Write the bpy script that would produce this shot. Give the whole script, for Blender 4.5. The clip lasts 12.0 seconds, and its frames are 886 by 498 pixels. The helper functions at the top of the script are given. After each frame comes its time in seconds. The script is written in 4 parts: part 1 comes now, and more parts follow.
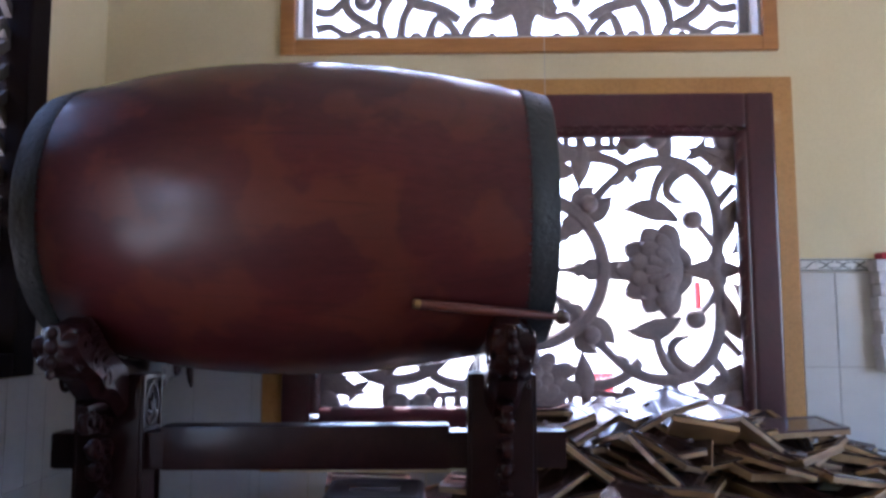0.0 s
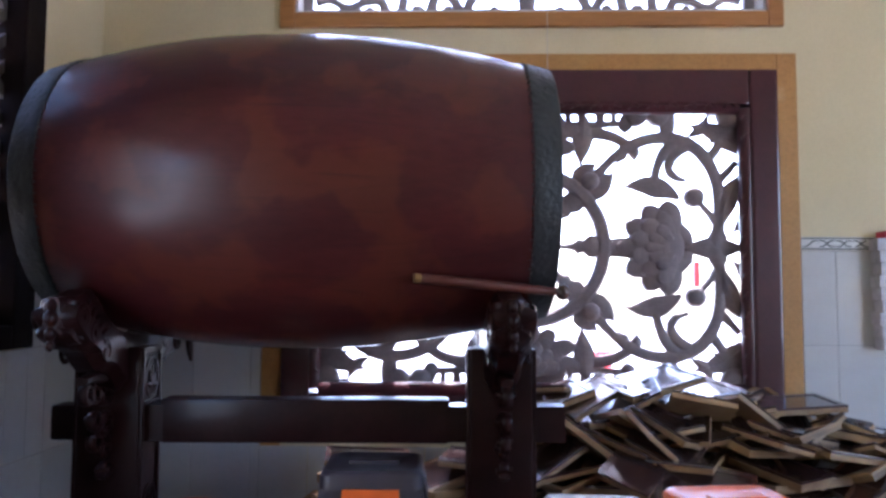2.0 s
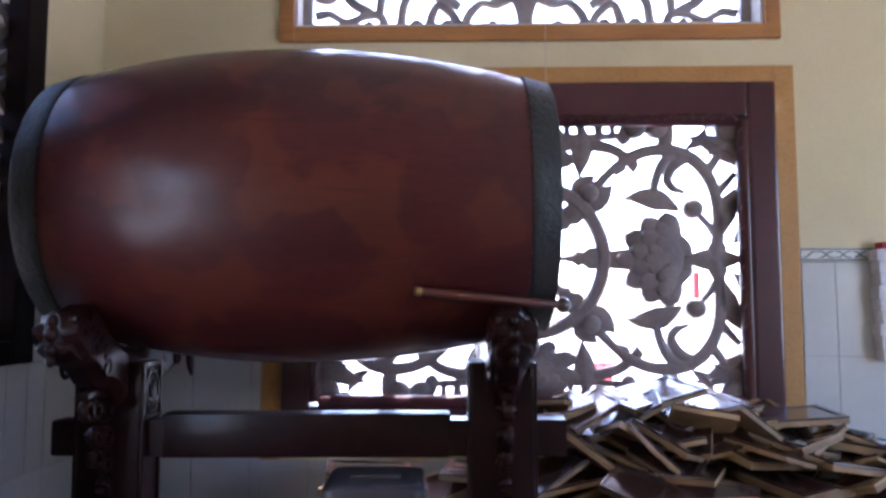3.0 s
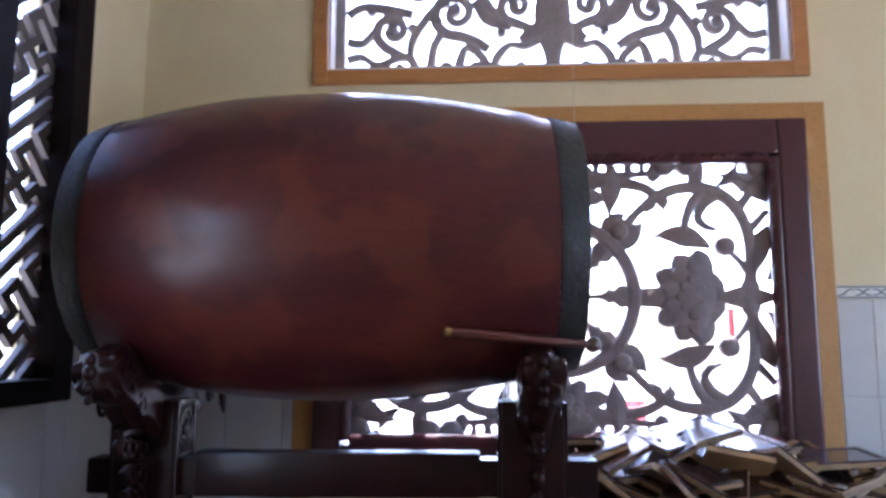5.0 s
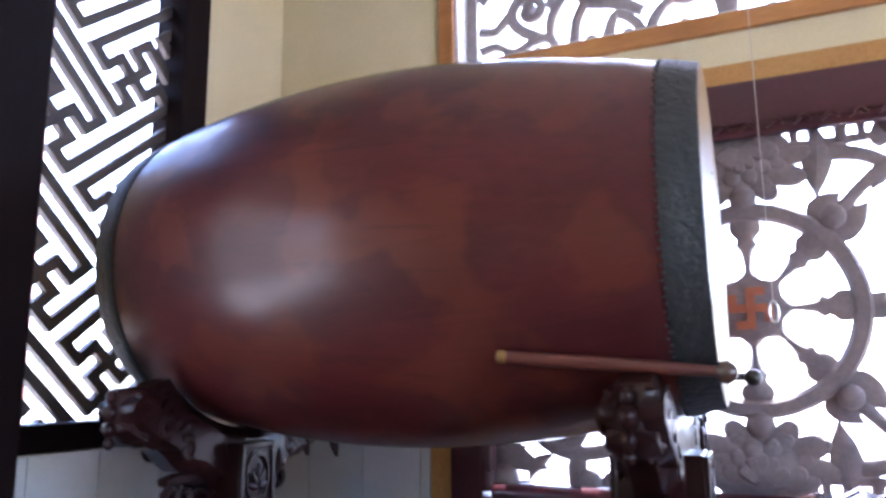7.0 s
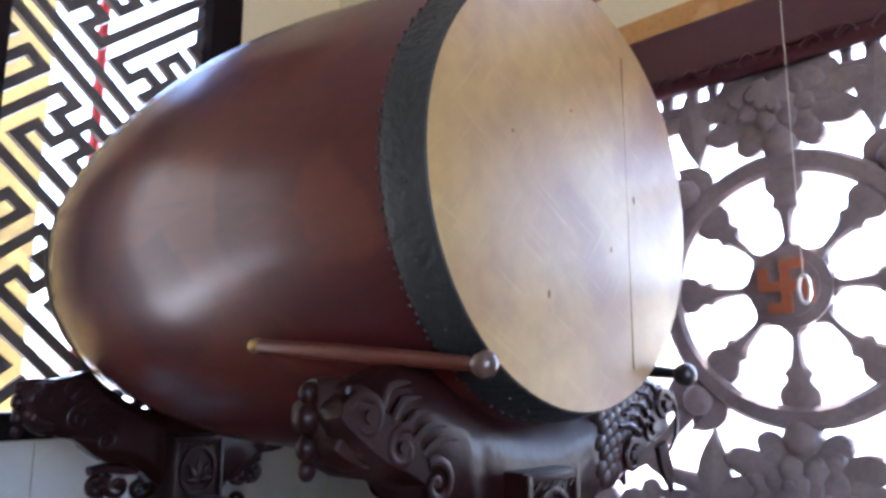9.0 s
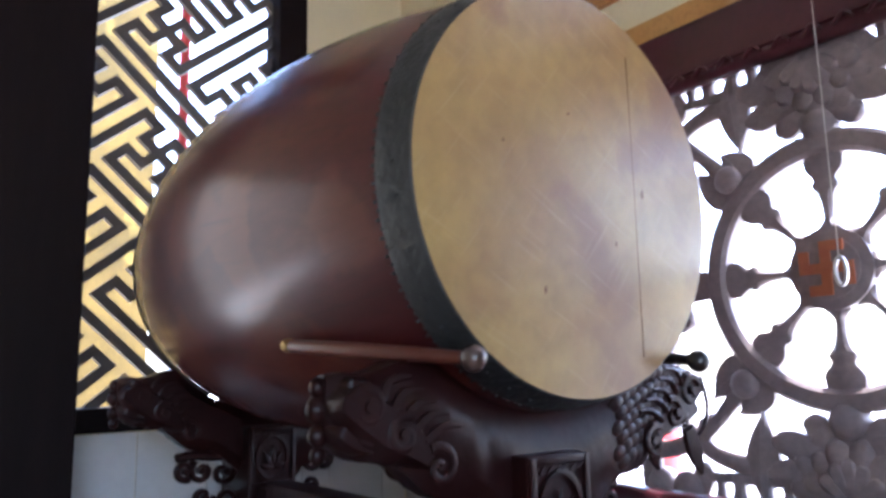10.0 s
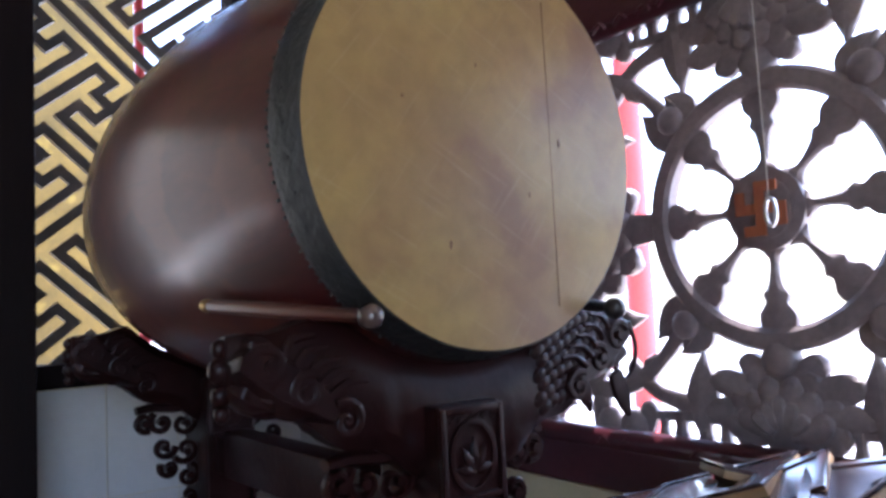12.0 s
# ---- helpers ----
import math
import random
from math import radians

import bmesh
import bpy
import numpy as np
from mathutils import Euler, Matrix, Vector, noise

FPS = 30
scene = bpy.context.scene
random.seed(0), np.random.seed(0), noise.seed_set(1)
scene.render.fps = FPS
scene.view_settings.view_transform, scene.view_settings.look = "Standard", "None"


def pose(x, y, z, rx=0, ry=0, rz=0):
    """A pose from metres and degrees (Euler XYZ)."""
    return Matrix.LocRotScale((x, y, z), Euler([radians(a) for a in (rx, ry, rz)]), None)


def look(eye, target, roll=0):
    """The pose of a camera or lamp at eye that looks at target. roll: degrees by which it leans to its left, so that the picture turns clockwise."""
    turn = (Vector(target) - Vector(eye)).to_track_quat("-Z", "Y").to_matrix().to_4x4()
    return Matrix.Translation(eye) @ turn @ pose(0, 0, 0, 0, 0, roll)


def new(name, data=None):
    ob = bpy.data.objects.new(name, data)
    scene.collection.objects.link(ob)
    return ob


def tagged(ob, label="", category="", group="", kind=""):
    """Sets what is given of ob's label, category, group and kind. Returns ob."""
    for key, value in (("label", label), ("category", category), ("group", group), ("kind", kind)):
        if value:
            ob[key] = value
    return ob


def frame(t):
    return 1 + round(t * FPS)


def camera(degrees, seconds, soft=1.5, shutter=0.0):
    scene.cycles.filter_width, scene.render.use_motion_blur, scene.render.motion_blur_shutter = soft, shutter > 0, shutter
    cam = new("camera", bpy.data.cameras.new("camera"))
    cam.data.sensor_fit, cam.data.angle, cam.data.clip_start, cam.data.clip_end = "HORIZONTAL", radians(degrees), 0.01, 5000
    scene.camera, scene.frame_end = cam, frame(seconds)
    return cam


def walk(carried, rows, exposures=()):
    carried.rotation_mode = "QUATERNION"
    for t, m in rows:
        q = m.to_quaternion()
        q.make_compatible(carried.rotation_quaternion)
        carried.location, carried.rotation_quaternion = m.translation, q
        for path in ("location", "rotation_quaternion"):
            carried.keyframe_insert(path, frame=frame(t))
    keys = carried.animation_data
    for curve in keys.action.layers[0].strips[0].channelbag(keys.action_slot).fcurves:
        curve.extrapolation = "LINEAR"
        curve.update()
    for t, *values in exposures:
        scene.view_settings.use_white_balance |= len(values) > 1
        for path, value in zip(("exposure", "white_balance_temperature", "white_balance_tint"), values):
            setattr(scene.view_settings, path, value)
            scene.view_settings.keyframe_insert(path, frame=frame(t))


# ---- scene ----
cam = camera(61.0, 12.0, 2.9, 0.5)
PATH = [
    (0, (-0.297, 0.067, 1.395), (-0.345, 2.058, 1.586), -0.1),
    (0.5, (-0.302, 0.07, 1.388), (-0.344, 2.065, 1.53), 0.1),
    (1, (-0.306, 0.076, 1.382), (-0.352, 2.073, 1.49), 0.3),
    (1.5, (-0.302, 0.077, 1.381), (-0.342, 2.073, 1.49), 0.4),
    (2, (-0.303, 0.078, 1.383), (-0.348, 2.072, 1.518), 0.3),
    (2.5, (-0.305, 0.082, 1.384), (-0.348, 2.076, 1.527), 0.2),
    (3, (-0.306, 0.074, 1.389), (-0.349, 2.067, 1.554), 0.0),
    (5, (-0.3, 0.054, 1.4), (-0.425, 2.034, 1.658), 0.1),
    (5.5, (-0.254, 0.07, 1.404), (-0.572, 2.024, 1.687), 1.0),
    (6, (-0.172, 0.241, 1.388), (-0.578, 2.171, 1.717), -1.0),
    (6.5, (-0.114, 0.44, 1.411), (-0.583, 2.359, 1.721), -1.7),
    (7, (0.097, 0.679, 1.394), (-0.714, 2.474, 1.741), -0.6),
    (7.2, (0.217, 0.757, 1.45), (-0.642, 2.541, 1.736), -0.0),
    (9, (0.731, 1.407, 1.382), (-0.671, 2.79, 1.729), 0.1),
    (9.5, (0.818, 1.375, 1.406), (-0.678, 2.69, 1.59), -0.8),
    (10, (0.934, 1.473, 1.388), (-0.658, 2.641, 1.707), -1.2),
    (10.5, (1.012, 1.568, 1.416), (-0.592, 2.708, 1.778), -2.0),
    (11, (1.055, 1.614, 1.408), (-0.534, 2.771, 1.78), -3.2),
    (11.5, (1.059, 1.612, 1.44), (-0.531, 2.8, 1.685), -2.8),
    (12, (1.049, 1.613, 1.414), (-0.572, 2.774, 1.57), -2.9),
]
LIGHTNESS = [(0, 2.38, 5400, 22), (5.0, 2.52, 5400, 22), (6.0, 2.8, 5350, 23), (7.2, 3.15, 5450, 21), (9.0, 2.85, 5600, 19), (10.0, 2.55, 5650, 18), (11.0, 2.25, 5650, 18), (12.0, 2.0, 5650, 18)]
walk(cam, [(t, look(eye, target, roll)) for t, eye, target, roll in PATH], LIGHTNESS)

# world, sun and large lights
SUN_ELEV, SUN_ROT = radians(68), radians(20)
world = bpy.data.worlds.new("world")
scene.world = world
world.use_nodes = True
wn = world.node_tree.nodes
sky = wn.new("ShaderNodeTexSky")
sky.sky_type, sky.sun_disc = "NISHITA", False
sky.sun_elevation, sky.sun_rotation = SUN_ELEV, SUN_ROT
sky.air_density, sky.dust_density = 1.0, 2.5
wn["Background"].inputs["Strength"].default_value = 0.5
world.node_tree.links.new(sky.outputs["Color"], wn["Background"].inputs["Color"])

sun = new("sun", bpy.data.lights.new("sun", "SUN"))
sun.data.energy, sun.data.angle, sun.data.color = 4.0, radians(0.6), (1.0, 0.95, 0.87)
sun.matrix_world = look((0, 0, 0), (-math.sin(SUN_ROT) * math.cos(SUN_ELEV), -math.cos(SUN_ROT) * math.cos(SUN_ELEV), -math.sin(SUN_ELEV)))


def opening_light(name, at, target, w, h, power, color):
    lamp = new(name, bpy.data.lights.new(name, "AREA"))
    lamp.data.shape, lamp.data.size, lamp.data.size_y = "RECTANGLE", w, h
    lamp.data.energy, lamp.data.color = power, color
    lamp.matrix_world = look(at, target)


# daylight through the wide opening of the west wall, and an added fill light from the unseen east side
opening_light("west_opening_daylight", (-2.0, 0.56, 1.6), (0, 0.56, 1.6), 1.7, 1.56, 2.6, (0.9, 0.96, 1.0))
opening_light("east_fill_light", (3.66, 0.4, 1.8), (0, 0.4, 1.8), 2.6, 1.6, 1.6, (0.9, 0.95, 1.0))

# ---------------------------------------------------------------- materials


def material(name, base, rough=0.6, metal=0.0, second=None, scale=8.0, stretch=(1, 1, 1), grain=60.0, bump=0.15, coat=0.0, spots=None, vary=0.0, rough2=None, detail=6.0, coat_rough=0.12, speck=0.35, spec=0.5, wobble=0.0, scratch=None, coat_ior=1.5):
    """A node material: two scales of colour variation, roughness variation and fine relief."""
    m = bpy.data.materials.new(name)
    m.use_nodes = True
    n, l = m.node_tree.nodes, m.node_tree.links
    b = n["Principled BSDF"]
    b.inputs["Metallic"].default_value = metal
    b.inputs["Coat Weight"].default_value = coat
    b.inputs["Coat Roughness"].default_value = coat_rough
    b.inputs["Coat IOR"].default_value = coat_ior
    b.inputs["Specular IOR Level"].default_value = spec
    co = n.new("ShaderNodeTexCoord")
    mp = n.new("ShaderNodeMapping")
    mp.inputs["Scale"].default_value = stretch
    l.new(co.outputs["Object"], mp.inputs["Vector"])
    big = n.new("ShaderNodeTexNoise")
    big.inputs["Scale"].default_value, big.inputs["Detail"].default_value = scale, detail
    big.inputs["Roughness"].default_value = 0.62
    l.new(mp.outputs["Vector"], big.inputs["Vector"])
    fine = n.new("ShaderNodeTexNoise")
    fine.inputs["Scale"].default_value, fine.inputs["Detail"].default_value = grain, 4
    l.new(mp.outputs["Vector"], fine.inputs["Vector"])
    ramp = n.new("ShaderNodeValToRGB")
    ramp.color_ramp.elements[0].position, ramp.color_ramp.elements[1].position = 0.32, 0.68
    ramp.color_ramp.elements[0].color = (*base, 1)
    ramp.color_ramp.elements[1].color = (*(second or [c * 0.8 for c in base]), 1)
    l.new(big.outputs["Fac"], ramp.inputs["Fac"])
    mix = n.new("ShaderNodeMix")
    mix.data_type, mix.blend_type = "RGBA", "MULTIPLY"
    mix.inputs["Factor"].default_value = speck
    l.new(ramp.outputs["Color"], mix.inputs["A"])
    fr = n.new("ShaderNodeValToRGB")
    fr.color_ramp.elements[0].color, fr.color_ramp.elements[1].color = (0.55, 0.55, 0.55, 1), (1, 1, 1, 1)
    fr.color_ramp.elements[0].position, fr.color_ramp.elements[1].position = 0.3, 0.6
    l.new(fine.outputs["Fac"], fr.inputs["Fac"])
    l.new(fr.outputs["Color"], mix.inputs["B"])
    out = mix.outputs["Result"]
    if spots:
        v = n.new("ShaderNodeTexNoise")
        v.inputs["Scale"].default_value, v.inputs["Detail"].default_value = spots[1], 3
        l.new(co.outputs["Object"], v.inputs["Vector"])
        r2 = n.new("ShaderNodeValToRGB")
        r2.color_ramp.elements[0].position, r2.color_ramp.elements[1].position = spots[2], spots[2] + 0.08
        l.new(v.outputs["Fac"], r2.inputs["Fac"])
        m2 = n.new("ShaderNodeMix")
        m2.data_type = "RGBA"
        m2.inputs["B"].default_value = (*spots[0], 1)
        sc = n.new("ShaderNodeMath")
        sc.operation = "MULTIPLY"
        sc.inputs[1].default_value = spots[3]
        l.new(r2.outputs["Color"], sc.inputs[0])
        l.new(sc.outputs["Value"], m2.inputs["Factor"])
        l.new(out, m2.inputs["A"])
        out = m2.outputs["Result"]
    if scratch:
        for turn, amount in ((0.5, 1.0), (-0.9, 0.7)):
            sm = n.new("ShaderNodeMapping")
            rot = n.new("ShaderNodeMapping")
            rot.inputs["Rotation"].default_value = (turn, 0, 0)
            l.new(co.outputs["Object"], rot.inputs["Vector"])
            sm.inputs["Scale"].default_value = (1, 2.4, 42)
            l.new(rot.outputs["Vector"], sm.inputs["Vector"])
            sn = n.new("ShaderNodeTexNoise")
            sn.inputs["Scale"].default_value, sn.inputs["Detail"].default_value = 2.2, 3
            l.new(sm.outputs["Vector"], sn.inputs["Vector"])
            sr = n.new("ShaderNodeMapRange")
            sr.inputs["From Min"].default_value, sr.inputs["From Max"].default_value = 0.6, 0.78
            sr.inputs["To Max"].default_value = scratch[1] * amount
            l.new(sn.outputs["Fac"], sr.inputs["Value"])
            s2 = n.new("ShaderNodeMix")
            s2.data_type = "RGBA"
            s2.inputs["B"].default_value = (*scratch[0], 1)
            l.new(sr.outputs["Result"], s2.inputs["Factor"])
            l.new(out, s2.inputs["A"])
            out = s2.outputs["Result"]
    if vary:
        info = n.new("ShaderNodeObjectInfo")
        hsv = n.new("ShaderNodeHueSaturation")
        mr = n.new("ShaderNodeMapRange")
        mr.inputs["To Min"].default_value, mr.inputs["To Max"].default_value = 1 - vary, 1 + vary
        l.new(info.outputs["Random"], mr.inputs["Value"])
        l.new(mr.outputs["Result"], hsv.inputs["Value"])
        l.new(out, hsv.inputs["Color"])
        out = hsv.outputs["Color"]
    l.new(out, b.inputs["Base Color"])
    rr = n.new("ShaderNodeMapRange")
    rr.inputs["To Min"].default_value, rr.inputs["To Max"].default_value = rough, rough2 if rough2 else min(1, rough * 1.35)
    l.new(big.outputs["Fac"], rr.inputs["Value"])
    l.new(rr.outputs["Result"], b.inputs["Roughness"])
    if bump:
        bp = n.new("ShaderNodeBump")
        bp.inputs["Strength"].default_value, bp.inputs["Distance"].default_value = bump, 0.01
        l.new(fine.outputs["Fac"], bp.inputs["Height"])
        l.new(bp.outputs["Normal"], b.inputs["Normal"])
    if wobble:
        wv = n.new("ShaderNodeTexNoise")
        wv.inputs["Scale"].default_value, wv.inputs["Detail"].default_value = 11.0, 2
        l.new(co.outputs["Object"], wv.inputs["Vector"])
        wb = n.new("ShaderNodeBump")
        wb.inputs["Strength"].default_value, wb.inputs["Distance"].default_value = wobble, 0.02
        l.new(wv.outputs["Fac"], wb.inputs["Height"])
        l.new(wb.outputs["Normal"], b.inputs["Coat Normal"])
    return m


YELLOW = material("yellow_wall_paint", (0.68, 0.6, 0.375), 0.7, second=(0.63, 0.54, 0.32), scale=1.6, grain=90, bump=0.03, speck=0.1, spots=((0.58, 0.51, 0.34), 2.3, 0.62, 0.3))
CEIL = material("ceiling_paint", (0.8, 0.77, 0.68), 0.8, scale=2, bump=0.05)
TILE = material("white_wall_tile", (0.6, 0.6, 0.58), 0.14, second=(0.53, 0.535, 0.52), scale=3, grain=25, bump=0.01, vary=0.03, speck=0.1)
GROUT = material("tile_grout", (0.45, 0.45, 0.44), 0.9, scale=20, bump=0.1)
BORDER = material("border_tile_white", (0.78, 0.78, 0.75), 0.2, scale=6, bump=0.02)
BORDER_DARK = material("border_tile_grey_glaze", (0.13, 0.14, 0.13), 0.25, scale=20, bump=0.02)
TRIM = material("ochre_painted_trim", (0.50, 0.27, 0.075), 0.45, second=(0.43, 0.21, 0.05), scale=3, stretch=(1, 1, 1), grain=70, bump=0.08, spots=((0.62, 0.42, 0.2), 5, 0.66, 0.5))
TRIM2 = material("varnished_trim_wood", (0.47, 0.22, 0.06), 0.32, second=(0.36, 0.15, 0.04), scale=4, stretch=(0.3, 1, 3), grain=60, bump=0.06)
REDWOOD = material("dark_red_lacquer_wood", (0.075, 0.014, 0.02), 0.26, second=(0.05, 0.010, 0.014), scale=5, stretch=(1, 1, 1), grain=50, bump=0.1, coat=0.35)
STANDWOOD = material("dark_carved_stand_wood", (0.022, 0.0062, 0.0056), 0.36, second=(0.013, 0.004, 0.0036), scale=9, grain=45, bump=0.12, coat=0.6, coat_rough=0.17, coat_ior=1.2, spec=0.12)
POSTWOOD = material("dark_brown_column_wood", (0.009, 0.004, 0.0038), 0.5, spec=0.1, second=(0.006, 0.003, 0.003), scale=3, stretch=(4, 4, 0.5), grain=40, bump=0.1)
LATTICE = material("greyed_carved_lattice_wood", (0.26, 0.21, 0.205), 0.42, second=(0.19, 0.15, 0.15), scale=12, grain=60, bump=0.2)
FRET = material("fretwork_dark_wood", (0.09, 0.07, 0.06), 0.5, second=(0.06, 0.05, 0.045), scale=9, grain=60, bump=0.1)
TRANSOM = material("transom_grey_wood", (0.28, 0.24, 0.23), 0.5, second=(0.2, 0.17, 0.17), scale=9, grain=60, bump=0.15)
DRUM = material("drum_red_brown_lacquer", (0.074, 0.0135, 0.012), 0.4, second=(0.04, 0.0085, 0.0085), scale=2.6, stretch=(0.45, 1.5, 1.5), grain=38, bump=0.012, coat=1.0, coat_rough=0.22, coat_ior=1.24, spots=((0.11, 0.027, 0.0125), 5.0, 0.5, 0.45), rough2=0.5, spec=0.16, wobble=0.1, scratch=((0.028, 0.009, 0.009), 0.5))
HOOP = material("drum_dark_hide_edge", (0.02, 0.022, 0.022), 0.45, second=(0.011, 0.0125, 0.0125), scale=14, grain=60, bump=0.5)
HIDE = material("drum_hide_head", (0.35, 0.235, 0.075), 0.28, second=(0.23, 0.125, 0.052), scale=2.8, stretch=(1, 1, 1), grain=26, bump=0.02, speck=0.3, spots=((0.19, 0.095, 0.045), 6, 0.56, 0.5), rough2=0.46, scratch=((0.46, 0.34, 0.19), 0.28), wobble=0.0)
SEAM = material("brown_hide_seam", (0.2, 0.1, 0.045), 0.6, scale=20)
STUD = material("black_iron_stud", (0.05, 0.05, 0.05), 0.35, metal=0.8, scale=20)
BRASS = material("worn_brass", (0.45, 0.32, 0.13), 0.3, metal=0.9, second=(0.3, 0.2, 0.08), scale=30)
MALLET = material("mallet_red_wood", (0.12, 0.03, 0.016), 0.3, second=(0.075, 0.018, 0.011), scale=12, stretch=(0.3, 2, 2), grain=50, bump=0.05, coat=0.3)
BALL = material("dark_turned_wood_ball", (0.10, 0.06, 0.045), 0.22, second=(0.06, 0.035, 0.03), scale=20, coat=0.4)
BLACKWOOD = material("black_lacquered_mallet", (0.02, 0.016, 0.015), 0.3, scale=12, coat=0.3)
FRAMEWOOD = material("raw_pale_frame_wood", (0.36, 0.24, 0.11), 0.5, second=(0.2, 0.11, 0.05), scale=10, stretch=(1, 1, 1), grain=40, bump=0.12, vary=0.35)
FRAMEFACE = material("brown_glossy_plaque_face", (0.06, 0.026, 0.022), 0.2, second=(0.04, 0.018, 0.016), scale=6, grain=40, bump=0.02, coat=0.9, coat_rough=0.1, vary=0.45)
FRAMEBACK = material("pale_hardboard_back", (0.46, 0.38, 0.28), 0.6, second=(0.4, 0.32, 0.22), scale=8, grain=60, bump=0.05, vary=0.2)
ORANGE = material("orange_plastic", (0.75, 0.13, 0.015), 0.3, second=(0.7, 0.115, 0.012), scale=6, grain=30, bump=0.01)
BLACKPLASTIC = material("charcoal_plastic", (0.048, 0.04, 0.05), 0.26, scale=6, grain=30, bump=0.01)
WHITEPLASTIC = material("white_plastic", (0.78, 0.77, 0.75), 0.3, scale=6, grain=30, bump=0.01)
PAPER = material("white_paper", (0.72, 0.7, 0.74), 0.8, scale=10, bump=0.05)
REDPAPER = material("red_paper", (0.45, 0.03, 0.05), 0.6, scale=10, bump=0.03)
GREYINK = material("grey_print", (0.3, 0.29, 0.33), 0.8, scale=10)
EMBLEM = material("orange_red_paint", (0.46, 0.15, 0.06), 0.5, second=(0.36, 0.1, 0.05), scale=20, grain=80, bump=0.08)
METAL = material("pale_metal", (0.7, 0.68, 0.66), 0.25, metal=0.85, scale=30)
STRING = material("pale_string", (0.6, 0.56, 0.5), 0.8, scale=60)
FLOOR = material("floor_tile_red_brown", (0.15, 0.085, 0.06), 0.3, second=(0.12, 0.07, 0.05), scale=3, grain=30, bump=0.02)
CONCRETE = material("pale_courtyard_concrete", (0.58, 0.56, 0.52), 0.85, second=(0.48, 0.46, 0.43), scale=1.2, grain=30, bump=0.1)
# shade and leaf-shadow dapple are painted in: low base, darker second tone, lighter spots
YELLOW_OUT = material("shade_dappled_yellow_wall", (0.14, 0.085, 0.008), 0.8, second=(0.055, 0.037, 0.006), scale=1.2, grain=40, bump=0.1, spots=((0.26, 0.18, 0.03), 3, 0.6, 0.5))
RED_OUT = material("red_painted_pillar", (0.62, 0.05, 0.05), 0.5, second=(0.52, 0.04, 0.04), scale=3, bump=0.05)
WHITE_OUT = material("white_outer_wall", (0.75, 0.74, 0.72), 0.8, scale=2, bump=0.05)
LEAF = material("garden_leaves", (0.06, 0.11, 0.03), 0.5, second=(0.09, 0.13, 0.03), scale=8, bump=0.1)
BARK = material("bark", (0.12, 0.09, 0.06), 0.9, scale=9, bump=0.4)

# ---------------------------------------------------------------- mesh helpers


def to_object(name, bm, mat, parent=None, smooth=False, label=""):
    me = bpy.data.meshes.new(name)
    bmesh.ops.recalc_face_normals(bm, faces=bm.faces)
    bm.to_mesh(me)
    bm.free()
    for mm in mat if isinstance(mat, (list, tuple)) else [mat]:
        me.materials.append(mm)
    if smooth:
        me.polygons.foreach_set("use_smooth", [True] * len(me.polygons))
        me.set_sharp_from_angle(angle=radians(38))
    ob = new(name, me)
    if parent:
        ob.parent = parent
    if label:
        tagged(ob, label)
    return ob


def part(name, bm, mat, parent, label="", smooth=False):
    return to_object(name, bm, mat, parent, smooth, label)


def thing(name, m, label, category, group="", kind=""):
    ob = new(name)
    ob.empty_display_size = 0.05
    ob.matrix_basis = m
    return tagged(ob, label, category, group, kind)


def box(bm, x0, x1, y0, y1, z0, z1, bevel=0.0, m=None):
    g = bmesh.ops.create_cube(bm, size=1)
    t = Matrix.Translation(((x0 + x1) / 2, (y0 + y1) / 2, (z0 + z1) / 2)) @ Matrix.Diagonal((x1 - x0, y1 - y0, z1 - z0, 1))
    bmesh.ops.transform(bm, matrix=(m @ t) if m else t, verts=g["verts"])
    if bevel:
        es = list({e for v in g["verts"] for e in v.link_edges})
        bmesh.ops.bevel(bm, geom=es, offset=bevel, segments=2, affect="EDGES", profile=0.6)
    return bm


def boxes(*items, bevel=0.0):
    bm = bmesh.new()
    for it in items:
        box(bm, *it, bevel=bevel)
    return bm


def ring_loft(bm, rings, close_ends=True):
    vs = [[bm.verts.new(p) for p in r] for r in rings]
    k = len(vs[0])
    for a, b in zip(vs, vs[1:]):
        for i in range(k):
            bm.faces.new((a[i], a[(i + 1) % k], b[(i + 1) % k], b[i]))
    if close_ends:
        bm.faces.new(vs[0][::-1])
        bm.faces.new(vs[-1])
    return vs


def lathe(bm, profile, axis="x", seg=64, at=(0, 0, 0), closed_ends=True):
    """profile: (along, radius) pairs round an axis through at."""
    rings = []
    for a, r in profile:
        ring = []
        for i in range(seg):
            c, s = r * math.cos(2 * math.pi * i / seg), r * math.sin(2 * math.pi * i / seg)
            p = {"x": (a, c, s), "y": (c, a, s), "z": (c, s, a)}[axis]
            ring.append((p[0] + at[0], p[1] + at[1], p[2] + at[2]))
        rings.append(ring)
    ring_loft(bm, rings, closed_ends)
    return bm


def smooth_line(pts, n=8):
    """Catmull-Rom through (u, v, w) rows."""
    pts = [tuple(map(float, p)) for p in pts]
    if len(pts) < 3:
        a, b = pts
        return [tuple(a[k] + (b[k] - a[k]) * i / n for k in range(len(a))) for i in range(n + 1)]
    out = []
    for i in range(len(pts) - 1):
        p0, p1, p2, p3 = pts[max(i - 1, 0)], pts[i], pts[i + 1], pts[min(i + 2, len(pts) - 1)]
        for j in range(n):
            t = j / n
            out.append(tuple(0.5 * (2 * b + (c - a) * t + (2 * a - 5 * b + 4 * c - d) * t * t + (3 * b - a - 3 * c + d) * t**3) for a, b, c, d in zip(p0, p1, p2, p3)))
    out.append(pts[-1])
    return out


